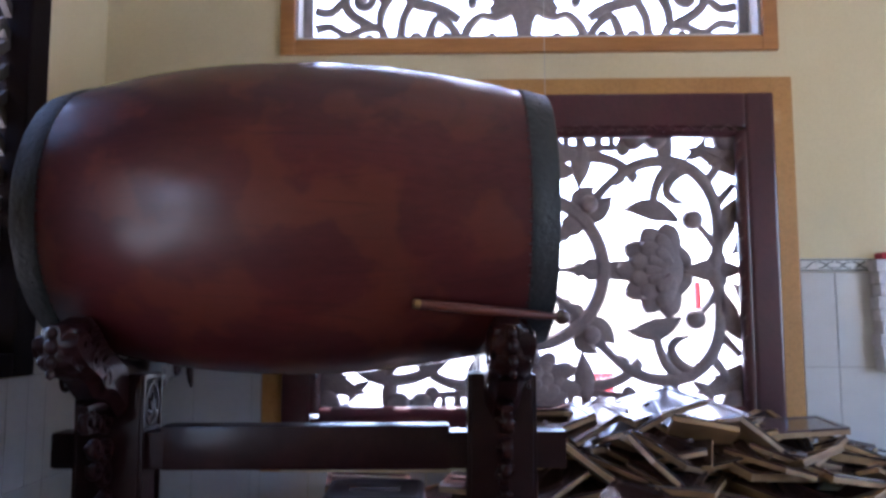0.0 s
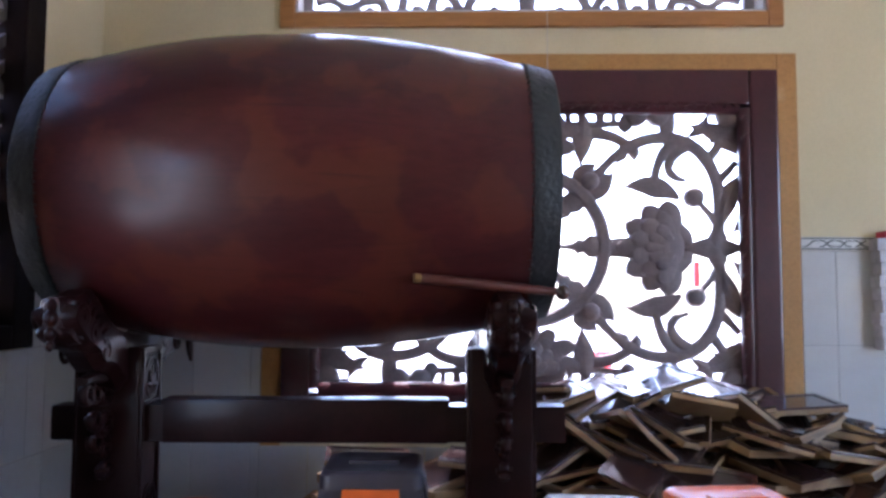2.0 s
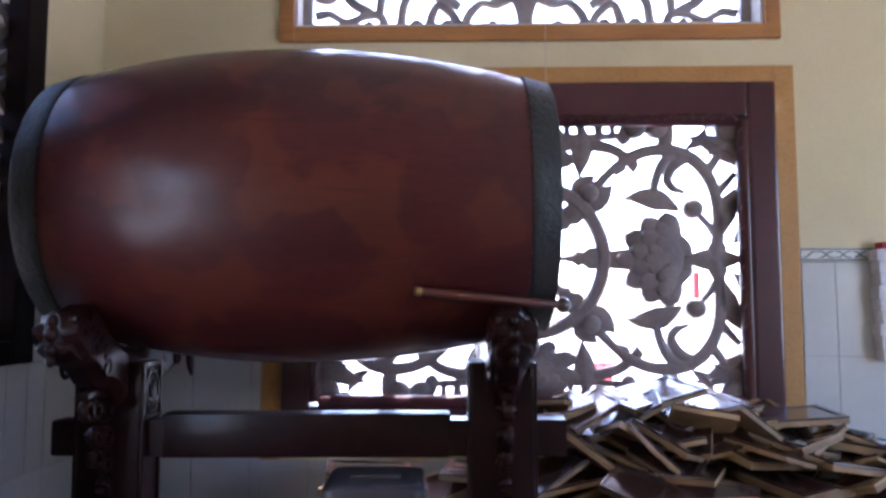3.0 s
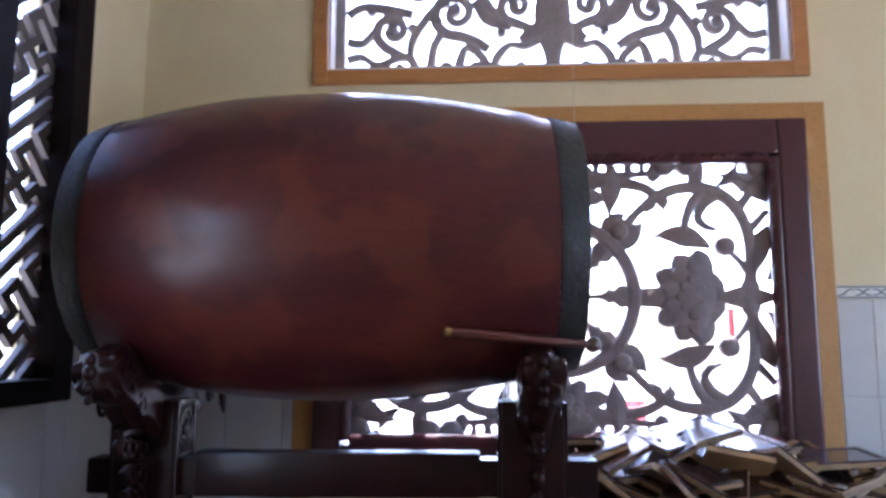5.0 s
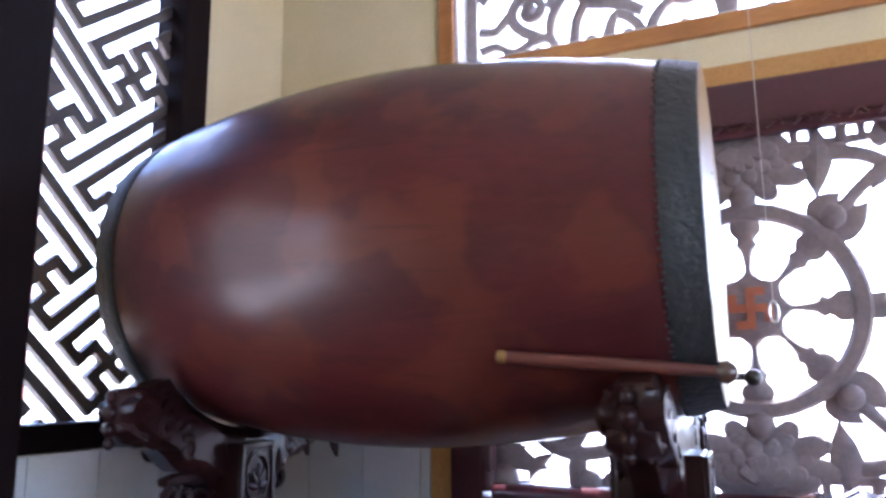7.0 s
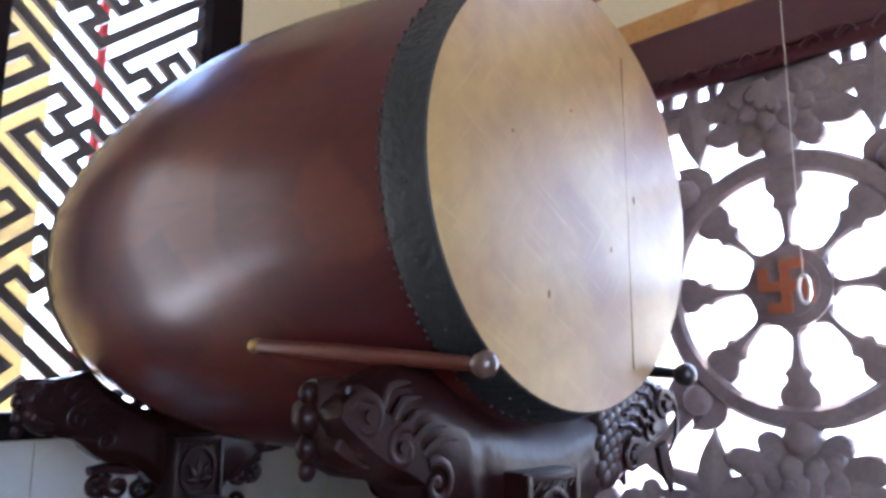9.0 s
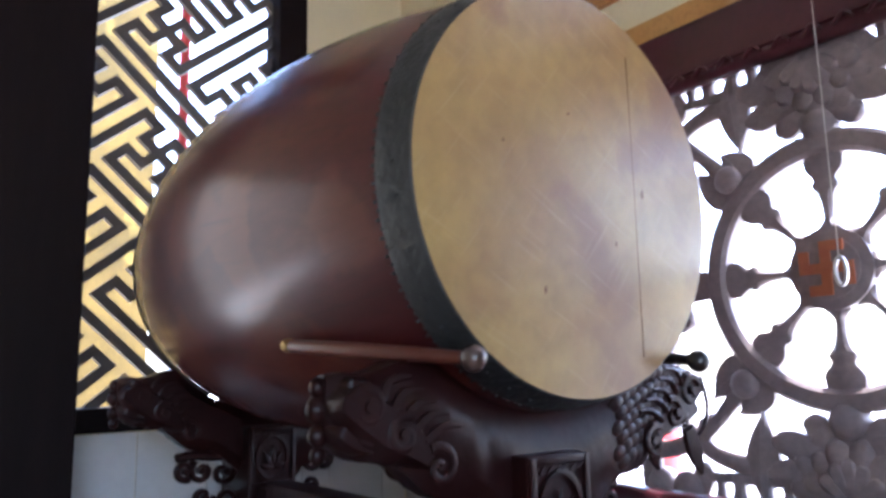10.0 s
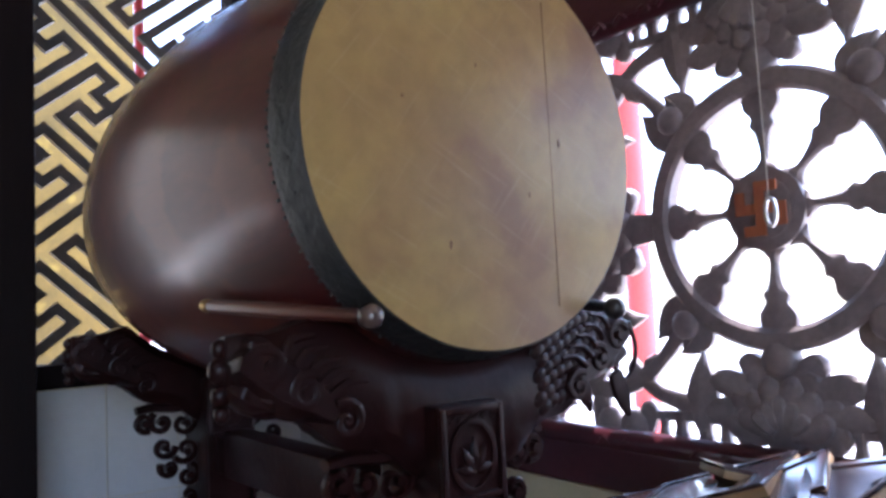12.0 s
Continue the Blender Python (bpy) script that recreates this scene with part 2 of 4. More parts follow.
NUDGE = [0]


def nudge():
    """A small step in depth, so that overlapping carved pieces never share a plane."""
    NUDGE[0] = (NUDGE[0] + 1) % 9
    return 0.0008 * NUDGE[0]


def carve(bm, pts, depth, place, n=6, sides=8, lift=0.0):
    """A rounded carved band along (u, v, half-width) rows, laid into the plane by place(u, v, w)."""
    line = smooth_line(pts, n)
    lift += nudge()
    rings = []
    for i, (u, v, w) in enumerate(line):
        a, b = line[max(i - 1, 0)], line[min(i + 1, len(line) - 1)]
        du, dv = b[0] - a[0], b[1] - a[1]
        k = math.hypot(du, dv) or 1
        nu, nv = -dv / k, du / k
        w = max(w, 0.002)
        d = depth * min(1, 0.35 + w / 0.03)
        ring = []
        for s in range(sides):
            q = 2 * math.pi * (s + 0.5) / sides
            c, h = math.cos(q), math.sin(q)
            c, h = math.copysign(abs(c) ** 0.75, c), math.copysign(abs(h) ** 0.75, h)
            ring.append(place(u + nu * w * c, v + nv * w * c, lift + h * d / 2))
        rings.append(ring)
    ring_loft(bm, rings)


def leaf(bm, a, b, w, depth, place, bend=0.0, rib=True):
    """A pointed carved leaf from a to b with half-width w."""
    du, dv = b[0] - a[0], b[1] - a[1]
    k = math.hypot(du, dv)
    nu, nv = -dv / k * bend, du / k * bend
    rows = []
    for t, s in ((0, 0.18), (0.15, 0.55), (0.4, 1.0), (0.65, 0.8), (0.85, 0.38), (1, 0.05)):
        o = 4 * t * (1 - t)
        rows.append((a[0] + du * t + nu * o, a[1] + dv * t + nv * o, w * s))
    carve(bm, rows, depth, place, n=3)
    if rib:
        carve(bm, [(r[0], r[1], 0.005 * (1.1 - i / 6)) for i, r in enumerate(rows)], depth * 0.5, place, n=2, sides=6, lift=-depth * 0.42)


def disc(bm, u, v, r, depth, place, lift=0.0, seg=14, dome=0.35):
    lift += nudge()
    rows = [(0.02, r * 0.5, -depth / 2 - dome * r * 0.9), (0.5, r * 0.85, -depth / 2 - dome * r * 0.45), (1, r, -depth / 2 + 0.002), (1, r, depth / 2)]
    rings = [[place(u + q * math.cos(2 * math.pi * i / seg), v + q * math.sin(2 * math.pi * i / seg), lift + z) for i in range(seg)] for _, q, z in rows]
    ring_loft(bm, rings)


def spiral(bm, u, v, r0, turns, start, depth, place, w=0.02, hand=1, tail=()):
    rows = list(tail)
    k = int(turns * 10)
    for i in range(k + 1):
        t = i / k
        r, q = r0 * (1 - 0.86 * t), start + hand * 2 * math.pi * turns * t
        rows.append((u + r * math.cos(q), v + r * math.sin(q), w * (1 - 0.45 * t)))
    carve(bm, rows, depth, place, n=3)
    disc(bm, rows[-1][0], rows[-1][1], w * 1.05, depth, place)


# ---------------------------------------------------------------- setting: room
WY = 3.33            # face of the window wall
WX = -1.90           # face of the west wall
EX, SY, TOP = 3.6, -4.0, 3.9
HUB = 1.62           # height of the wheel's hub


def wall_with_holes(name, axis, face, back, lo, hi, z0, z1, holes, mat, label):
    """A thick wall in the plane axis = face, with rectangular openings (lo, hi, z0, z1)."""
    us = sorted({lo, hi, *[h for q in holes for h in q[:2]]})
    zs = sorted({z0, z1, *[h for q in holes for h in q[2:]]})
    bm = bmesh.new()
    for a, b in zip(us, us[1:]):
        start = None
        for c, d in zip(zs, zs[1:]):
            hole = any(q[0] <= a and b <= q[1] and q[2] <= c and d <= q[3] for q in holes)
            if not hole and start is None:
                start = c
            if start is not None and (hole or d == z1):
                top = c if hole else d
                f0, f1 = min(face, back), max(face, back)
                if axis == "y":
                    box(bm, a, b, f0, f1, start, top)
                else:
                    box(bm, f0, f1, a, b, start, top)
                start = None
    return tagged(to_object(name, bm, mat), label, "wall", kind="structure")


wall_with_holes("wall_north", "y", WY, WY + 0.22, WX - 0.22, EX + 0.22, 0, TOP, [(-1.075, 1.075, 0.84, 2.395), (-1.04, 1.04, 2.65, 3.30)], YELLOW, "pale yellow painted wall with a stained surface round the windows")
wall_with_holes("wall_west", "x", WX, WX - 0.22, SY - 0.22, WY, 0, TOP, [(1.76, 2.83, 1.20, 3.27), (-0.32, 1.44, 0.80, 2.4)], YELLOW, "pale yellow painted side wall with a lattice window and a wide opening")
# the opening in this unseen wall is added to hold the east fill light
wall_with_holes("wall_east", "x", EX, EX + 0.22, SY - 0.22, WY, 0, TOP, [(-0.9, 1.7, 1.0, 2.6)], YELLOW, "unseen pale yellow painted wall with an opening added for the fill light")
wall_with_holes("wall_south", "y", SY, SY - 0.22, WX, EX, 0, TOP, [], YELLOW, "plain pale yellow painted wall closing the hall")
tagged(to_object("floor", boxes((WX, EX, SY, WY, -0.12, 0.0)), FLOOR), "dark red-brown tiled hall floor", "floor", kind="structure")
tagged(to_object("ceiling", boxes((WX - 0.22, EX + 0.22, SY - 0.22, WY + 0.22, TOP, TOP + 0.15)), CEIL), "pale plain plastered ceiling over the hall", "ceiling", kind="structure")
bm = bmesh.new()
box(bm, -70, 70, -70, 70, -0.35, -0.13)
tagged(to_object("ground", bm, CONCRETE), "bright sunlit pale concrete courtyard outside the hall", "ground", kind="structure")

# ---------------------------------------------------------------- setting: main window


def north(u, v, w):
    return (u, WY + 0.05 + w, HUB + v)


def bar_frame(bm, x0, x1, z0, z1, t, y0, y1, bevel=0.004):
    """Four mitre-less members butted end to end."""
    box(bm, x0, x0 + t, y0, y1, z0, z1, bevel)
    box(bm, x1 - t, x1, y0, y1, z0, z1, bevel)
    box(bm, x0 + t, x1 - t, y0, y1, z0, z0 + t, bevel)
    box(bm, x0 + t, x1 - t, y0, y1, z1 - t, z1, bevel)


window = thing("window_1", pose(0, 0, 0), "wide window with dark red lacquered frame and carved wheel lattice", "window", kind="structure")
bm = bmesh.new()
x, zt, zb = 1.155, 2.462, 0.76
box(bm, -x, -1.07, WY - 0.012, WY + 0.02, zb, zt, 0.003)
box(bm, 1.07, x, WY - 0.012, WY + 0.02, zb, zt, 0.003)
box(bm, -1.07, 1.07, WY - 0.012, WY + 0.02, 2.388, zt, 0.003)
part("painted_surround", bm, TRIM, window, "flat ochre painted band with worn edges")
bm = bmesh.new()
for s in (-1, 1):
    box(bm, min(s * 1.068, s * 0.945), max(s * 1.068, s * 0.945), WY - 0.03, WY + 0.13, 0.852, 2.388, 0.012)
box(bm, -0.945, 0.945, WY - 0.03, WY + 0.13, 2.232, 2.388, 0.012)
box(bm, -0.945, 0.945, WY - 0.03, WY + 0.13, 0.852, 0.985, 0.012)
part("window_frame", bm, REDWOOD, window, "dark red lacquered frame with rounded mouldings")
bm = bmesh.new()
for s in (-1, 1):
    lathe(bm, [(1.0, 0.012), (1.002, 0.034), (2.22, 0.034), (2.222, 0.012)], "z", 14, (s * 0.936, WY + 0.01, 0))
lathe(bm, [(-0.905, 0.03), (0.905, 0.03)], "x", 14, (0, WY + 0.01, 2.226))
lathe(bm, [(-0.905, 0.036), (0.905, 0.036)], "x", 14, (0, WY + 0.0, 0.998))
# carved curls along the rounded moulding
for s in (-1, 1):
    for i in range(14):
        z = 1.06 + i * 0.085
        carve(bm, [(s * 0.93 - 0.022, z, 0.004), (s * 0.93, z + 0.025, 0.007), (s * 0.93 + 0.02, z + 0.012, 0.004)], 0.03, lambda u, v, w: (u, WY - 0.016 + w, v), n=3, sides=6)
for i in range(22):
    xx = -0.86 + i * 0.082
    for zz in (0.998, 2.226):
        carve(bm, [(xx - 0.028, zz - 0.012, 0.004), (xx, zz + 0.012, 0.007), (xx + 0.022, zz - 0.006, 0.004)], 0.03, lambda u, v, w: (u, WY - 0.03 + w, v), n=3, sides=6)
part("carved_moulding", bm, REDWOOD, window, "rounded carved inner moulding", smooth=True)

D = 0.034
RO, RI = 0.357, 0.298
bm = bmesh.new()
seg = 72
rows = [(RI, 0.5), (RI, -0.3), (RI + 0.012, -0.5), (RO - 0.012, -0.5), (RO, -0.3), (RO, 0.5)]
prof = [[north(r * math.cos(2 * math.pi * i / seg), r * math.sin(2 * math.pi * i / seg), w * 0.05) for r, w in rows] for i in range(seg)]
vs = [[bm.verts.new(p) for p in ring] for ring in prof]
for i in range(seg):
    a, b = vs[i], vs[(i + 1) % seg]
    for j in range(6):
        bm.faces.new((a[j], a[(j + 1) % 6], b[(j + 1) % 6], b[j]))
part("wheel_rim", bm, LATTICE, window, "carved round wheel rim", smooth=True)
for k in range(8):
    q = k * math.pi / 4
    bm = bmesh.new()
    prof = ((0.085, 0.032), (0.10, 0.036), (0.115, 0.022), (0.135, 0.012), (0.19, 0.02), (0.215, 0.036), (0.235, 0.03), (0.26, 0.05), (0.285, 0.052), (0.31, 0.04))
    carve(bm, [(r * math.cos(q), r * math.sin(q), w) for r, w in prof], D * 1.2, north, n=3)
    part("spoke", bm, LATTICE, window, smooth=True)
bm = bmesh.new()
disc(bm, 0, 0, 0.105, 0.05, north, seg=36, dome=0.05)
part("wheel_hub", bm, LATTICE, window, "round carved hub", smooth=True)
bm = bmesh.new()
disc(bm, 0, 0, 0.078, 0.01, lambda u, v, w: north(u, v, w - 0.03), seg=36, dome=0.02)
part("hub_disc", bm, LATTICE, window, "recessed round face of the hub", smooth=True)
bm = bmesh.new()
t = 0.026
for q in range(4):
    c, s = (1, 0, -1, 0)[q], (0, 1, 0, -1)[q]
    for u0, u1, v0, v1 in ((-t / 2, t / 2, t / 2 if q else -t / 2, 0.068), (t / 2, 0.046, 0.068 - t, 0.068)):
        # arms of the painted wheel emblem, turned by quarter steps
        pts = [(u0, v0), (u1, v0), (u1, v1), (u0, v1)]
        pts = [(c * u - s * v, s * u + c * v) for u, v in pts]
        ring_loft(bm, [[north(u, v, -0.0395) for u, v in pts], [north(u, v, -0.045) for u, v in pts]])
part("hub_emblem", bm, EMBLEM, window, "orange-red painted temple emblem on the hub")


def petal(bm, a, b, w, depth, place):
    """A broad carved petal with a blunt, slightly pointed tip."""
    rows = [(a[0] + (b[0] - a[0]) * t, a[1] + (b[1] - a[1]) * t, w * k) for t, k in ((0, 0.5), (0.3, 0.85), (0.6, 1.0), (0.82, 0.82), (0.94, 0.45), (1, 0.1))]
    carve(bm, rows, depth, place, n=3)


def lotus(bm, u, v, aim, r, place, depth=0.045):
    """A carved lotus in profile: petals fan out from the base at (u, v) towards aim, in three layers."""
    for layer, (turns, f, lift) in enumerate((((-80, -54, -27, 0, 27, 54, 80), 1.0, 0.0), ((-66, -38, -13, 13, 38, 66), 0.8, -0.012), ((-48, -22, 0, 22, 48), 0.55, -0.022))):
        for turn in turns:
            q = radians(aim + turn)
            far = r * f * (1.0 - 0.0024 * abs(turn))
            petal(bm, (u + 0.12 * r * math.cos(q), v + 0.12 * r * math.sin(q)), (u + far * math.cos(q), v + far * math.sin(q)), r * 0.2 * f + 0.004, depth, lambda a, b, w, lift=lift: place(a, b, w + lift))
    q = radians(aim)
    disc(bm, u + 0.3 * r * math.cos(q), v + 0.3 * r * math.sin(q), r * 0.44, depth * 0.8, place, dome=0.08, seg=22)


def px(x, y):
    return ((x - 934) / 398, (476 - y) / 398)


def rows_of(*pts):
    return [(*px(x, y), w * 1.2 / 398) for x, y, w in pts]


def mirrored(su, sv):
    return lambda u, v, w: north(su * u, sv * v, w)


for su in (-1, 1):
    for sv in (-1, 1):
        P = mirrored(su, sv)
        bm = bmesh.new()
        # main vine and its curls
        carve(bm, rows_of((1052, 600, 8), (1078, 628, 7), (1110, 652, 9), (1149, 666, 9), (1194, 664, 10), (1234, 641, 10), (1259, 596, 9), (1265, 536, 9), (1258, 478, 10)), D, P)
        carve(bm, rows_of((1215, 655, 9), (1190, 638, 8), (1178, 615, 7), (1188, 599, 6), (1208, 592, 3)), D, P)
        carve(bm, rows_of((1196, 664, 8), (1172, 645, 8), (1158, 615, 7), (1152, 585, 6)), D, P)
        carve(bm, rows_of((1258, 520, 7), (1246, 536, 5), (1224, 560, 5)), D, P)
        carve(bm, rows_of((1258, 585, 8), (1278, 605, 6), (1296, 625, 5)), D, P)
        carve(bm, rows_of((1110, 652, 8), (1085, 668, 8), (1050, 676, 9), (1015, 672, 9)), D, P)
        carve(bm, rows_of((1245, 625, 8), (1262, 648, 7), (1272, 665, 6)), D, P)
        part("vine", bm, LATTICE, window, smooth=True)
        bm = bmesh.new()
        leaf(bm, px(1312, 634), px(1216, 690), 20 / 398, D, P, 0.03)
        leaf(bm, px(1268, 512), px(1305, 604), 20 / 398, D, P, -0.02)
        leaf(bm, px(1196, 560), px(1098, 580), 20 / 398, D, P, 0.03)
        leaf(bm, px(1318, 560), px(1286, 500), 13 / 398, D, P, -0.02)
        leaf(bm, px(1104, 650), px(1088, 622), 11 / 398, D, P, rib=False)
        leaf(bm, px(1118, 655), px(1120, 626), 11 / 398, D, P, rib=False)
        leaf(bm, px(1032, 708), px(1024, 618), 20 / 398, D, P)
        leaf(bm, (0.93, 0.57), (0.79, 0.46), 0.034, D, P, 0.02)
        leaf(bm, (0.70, 0.49), (0.79, 0.59), 0.026, D, P, -0.02)
        petal(bm, (0.625, 0.60), (0.60, 0.475), 0.036, D, P)
        petal(bm, (0.44, 0.60), (0.42, 0.505), 0.034, D, P)
        part("carved_leaves", bm, LATTICE, window, smooth=True)
        bm = bmesh.new()
        disc(bm, *px(1222, 563), 18 / 398, D, P)
        disc(bm, *px(1286, 708), 24 / 398, D, P)
        disc(bm, *px(1160, 708), 20 / 398, D, P)
        disc(bm, *px(1123, 708), 20 / 398, D, P)
        disc(bm, *px(1255, 718), 12 / 398, D, P)
        disc(bm, *px(1172, 545), 5 / 398, D, P)
        part("carved_buds", bm, LATTICE, window, smooth=True)
        # bell flower on the rim
        bm = bmesh.new()
        leaf(bm, px(1020, 572), px(1082, 606), 24 / 398, D, P, 0.02)
        leaf(bm, px(1025, 575), px(1052, 622), 22 / 398, D, P, -0.02)
        disc(bm, *px(1040, 590), 16 / 398, D, P, lift=-0.008)
        part("bell_flower", bm, LATTICE, window, smooth=True)
    bm = bmesh.new()
    P = mirrored(su, 1)
    lotus(bm, *px(1188, 478), 180, 0.262, P)
    for e in (-1, 1):
        petal(bm, px(1180, 478 + e * 50), px(1216, 478 + e * 6), 14 / 398, D, P)
    leaf(bm, px(1200, 478), px(1315, 478), 20 / 398, D, P)
    leaf(bm, px(1262, 478), px(1262, 520), 17 / 398, D, P, rib=False)
    leaf(bm, px(1262, 478), px(1262, 436), 17 / 398, D, P, rib=False)
    carve(bm, rows_of((1075, 478, 14), (1100, 478, 16)), D, P)
    part("side_lotus", bm, LATTICE, window, "carved lotus flower", smooth=True)
for sv in (-1, 1):
    P = mirrored(1, sv)
    bm = bmesh.new()
    lotus(bm, 0, 0.57, -90, 0.205, P)
    for s in (-1, 1):
        for a, b, w in (((0.05, 0.46), (0.205, 0.43), 0.04), ((0.06, 0.50), (0.23, 0.52), 0.038), ((0.04, 0.53), (0.14, 0.585), 0.04), ((0.03, 0.42), (0.115, 0.375), 0.034)):
            petal(bm, (s * a[0], a[1]), (s * b[0], b[1]), w, 0.045, P)
    disc(bm, 0, 0.375, 0.045, 0.045, P)
    part("centre_lotus", bm, LATTICE, window, "carved lotus on its leaves", smooth=True)
    bm = bmesh.new()
    # spools that leave a row of small round openings along the frame
    for s in (-1, 1):
        for u, r in ((0.035, 0.024), (0.105, 0.03), (0.175, 0.024), (0.235, 0.03), (0.315, 0.032), (0.375, 0.022)):
            carve(bm, [(s * u, 0.53, r), (s * u, 0.555, r * 0.62), (s * u, 0.58, r * 0.62), (s * u, 0.615, r * 1.1)], D, P, n=4)
        carve(bm, [(s * 0.0, 0.54, 0.02), (s * 0.2, 0.537, 0.019), (s * 0.4, 0.545, 0.014)], D, P)
    part("beaded_rail", bm, LATTICE, window, smooth=True)

# ---------------------------------------------------------------- setting: transom
transom = thing("window_2", pose(0, 0, 0), "transom window with varnished ochre frame and carved cloud scrolls", "window", kind="structure")
bm = bmesh.new()
bar_frame(bm, -1.105, 1.105, 2.582, 3.37, 0.068, WY - 0.022, WY + 0.02, 0.006)
part("window_frame", bm, TRIM2, transom, "varnished ochre wooden frame")
bm = bmesh.new()
bar_frame(bm, -1.037, 1.037, 2.652, 3.298, 0.012, WY + 0.0, WY + 0.15, 0.003)
part("inner_lining", bm, WHITE_OUT, transom)
bm = bmesh.new()
bar_frame(bm, -1.025, 1.025, 2.664, 3.286, 0.045, WY + 0.10, WY + 0.14, 0.004)
part("lattice_frame", bm, TRANSOM, transom)


def trans(su):
    return lambda u, v, w: (su * u, WY + 0.12 + w, 2.70 + v)


for su in (-1, 1):
    P = trans(su)
    bm = bmesh.new()
    spiral(bm, 0.457, 0.27, 0.115, 1.5, radians(-100), D, P, 0.029, 1, [(0.30, 0.09, 0.022), (0.36, 0.13, 0.025)])
    spiral(bm, 0.755, 0.19, 0.085, 1.4, radians(-60), D, P, 0.026, 1, [(0.70, 0.06, 0.022), (0.76, 0.09, 0.025)])
    spiral(bm, 0.17, 0.30, 0.085, 1.3, radians(-90), D, P, 0.026, 1, [(0.05, 0.16, 0.022), (0.11, 0.19, 0.022)])
    spiral(bm, 0.62, 0.40, 0.09, 1.4, radians(180), D, P, 0.026, -1, [(0.5, 0.30, 0.023)])
    spiral(bm, 0.30, 0.47, 0.09, 1.3, radians(-120), D, P, 0.026, 1, [(0.2, 0.39, 0.023)])
    spiral(bm, 0.84, 0.44, 0.08, 1.3, radians(200), D, P, 0.026, -1, [(0.7, 0.36, 0.023)])
    part("cloud_scroll", bm, TRANSOM, transom, smooth=True)
    bm = bmesh.new()
    carve(bm, [(0, -0.02, 0.032), (0.012, 0.08, 0.036), (0.03, 0.16, 0.048), (0.04, 0.26, 0.048), (0.03, 0.4, 0.040), (0.0, 0.58, 0.040)], D, P)
    carve(bm, [(0.05, 0.14, 0.023), (0.13, 0.10, 0.019), (0.2, 0.11, 0.019), (0.26, 0.05, 0.023), (0.28, -0.02, 0.022)], D, P)
    carve(bm, [(0.3, -0.02, 0.022), (0.33, 0.05, 0.022), (0.4, 0.10, 0.019), (0.43, 0.05, 0.023), (0.445, -0.02, 0.026)], D, P)
    carve(bm, [(0.52, 0.18, 0.022), (0.56, 0.10, 0.022), (0.57, 0.03, 0.023), (0.58, -0.02, 0.025)], D, P)
    carve(bm, [(0.64, -0.02, 0.022), (0.67, 0.05, 0.022), (0.74, 0.05, 0.019), (0.82, 0.02, 0.019), (0.9, 0.06, 0.019), (0.97, 0.05, 0.022)], D, P)
    carve(bm, [(0.84, 0.19, 0.019), (0.9, 0.13, 0.022), (0.97, 0.14, 0.022)], D, P)
    carve(bm, [(0.66, 0.27, 0.022), (0.8, 0.30, 0.026), (0.9, 0.31, 0.022), (0.97, 0.27, 0.023)], D, P)
    carve(bm, [(0.55, 0.3, 0.022), (0.6, 0.24, 0.022), (0.66, 0.14, 0.023), (0.67, 0.06, 0.019)], D, P)
    carve(bm, [(0.25, 0.22, 0.022), (0.3, 0.3, 0.026), (0.36, 0.37, 0.022), (0.45, 0.42, 0.023), (0.5, 0.5, 0.023), (0.5, 0.6, 0.022)], D, P)
    carve(bm, [(0.7, 0.47, 0.022), (0.76, 0.53, 0.023), (0.8, 0.6, 0.022)], D, P)
    carve(bm, [(0.1, 0.45, 0.022), (0.2, 0.55, 0.022), (0.24, 0.6, 0.022)], D, P)
    carve(bm, [(0.0, 0.2, 0.060), (0.09, 0.17, 0.040), (0.15, 0.125, 0.024)], D, P)
    carve(bm, [(0.19, 0.2, 0.024), (0.3, 0.24, 0.036), (0.36, 0.33, 0.024)], D, P)
    for u, v, r in ((0.15, 0.0, 0.024), (0.36, 0.0, 0.028), (0.5, 0.0, 0.032), (0.72, 0.0, 0.024), (0.54, 0.23, 0.024), (0.24, 0.17, 0.024), (0.66, 0.2, 0.024), (0.86, 0.29, 0.024), (0.4, 0.42, 0.024)):
        disc(bm, u, v, r, D, P)
    part("cloud_vine", bm, TRANSOM, transom, smooth=True)

# ---------------------------------------------------------------- setting: west lattice window
side = thing("window_3", pose(0, 0, 0), "tall side window with dark frame and diagonal key-pattern fretwork", "window", kind="structure")
SY0, SY1, SZ0, SZ1 = 1.76, 2.83, 1.20, 3.27
bm = bmesh.new()
for a, b, c, d in ((SY0, SY0 + 0.17, SZ0, SZ1), (SY1 - 0.13, SY1, SZ0, SZ1), (SY0 + 0.17, SY1 - 0.13, SZ0, SZ0 + 0.085), (SY0 + 0.17, SY1 - 0.13, SZ1 - 0.15, SZ1)):
    box(bm, WX - 0.12, WX + 0.03, a + 0.001, b - 0.001, c + 0.001, d, 0.008)
part("window_frame", bm, POSTWOOD, side, "dark brown wooden frame")
fy0, fy1, fz0, fz1 = SY0 + 0.17, SY1 - 0.13, SZ0 + 0.085, SZ1 - 0.15
# key pattern: the openings are upright and lying double-T slots on a diagonal grid, the wood is what is left between them
slots = set()


def slot(p, q):
    """A straight opening from grid point p to grid point q, in half steps of the grid."""
    for x in range(min(p[0], q[0]) * 2, max(p[0], q[0]) * 2 + 1):
        for y in range(min(p[1], q[1]) * 2, max(p[1], q[1]) * 2 + 1):
            slots.add((x, y))


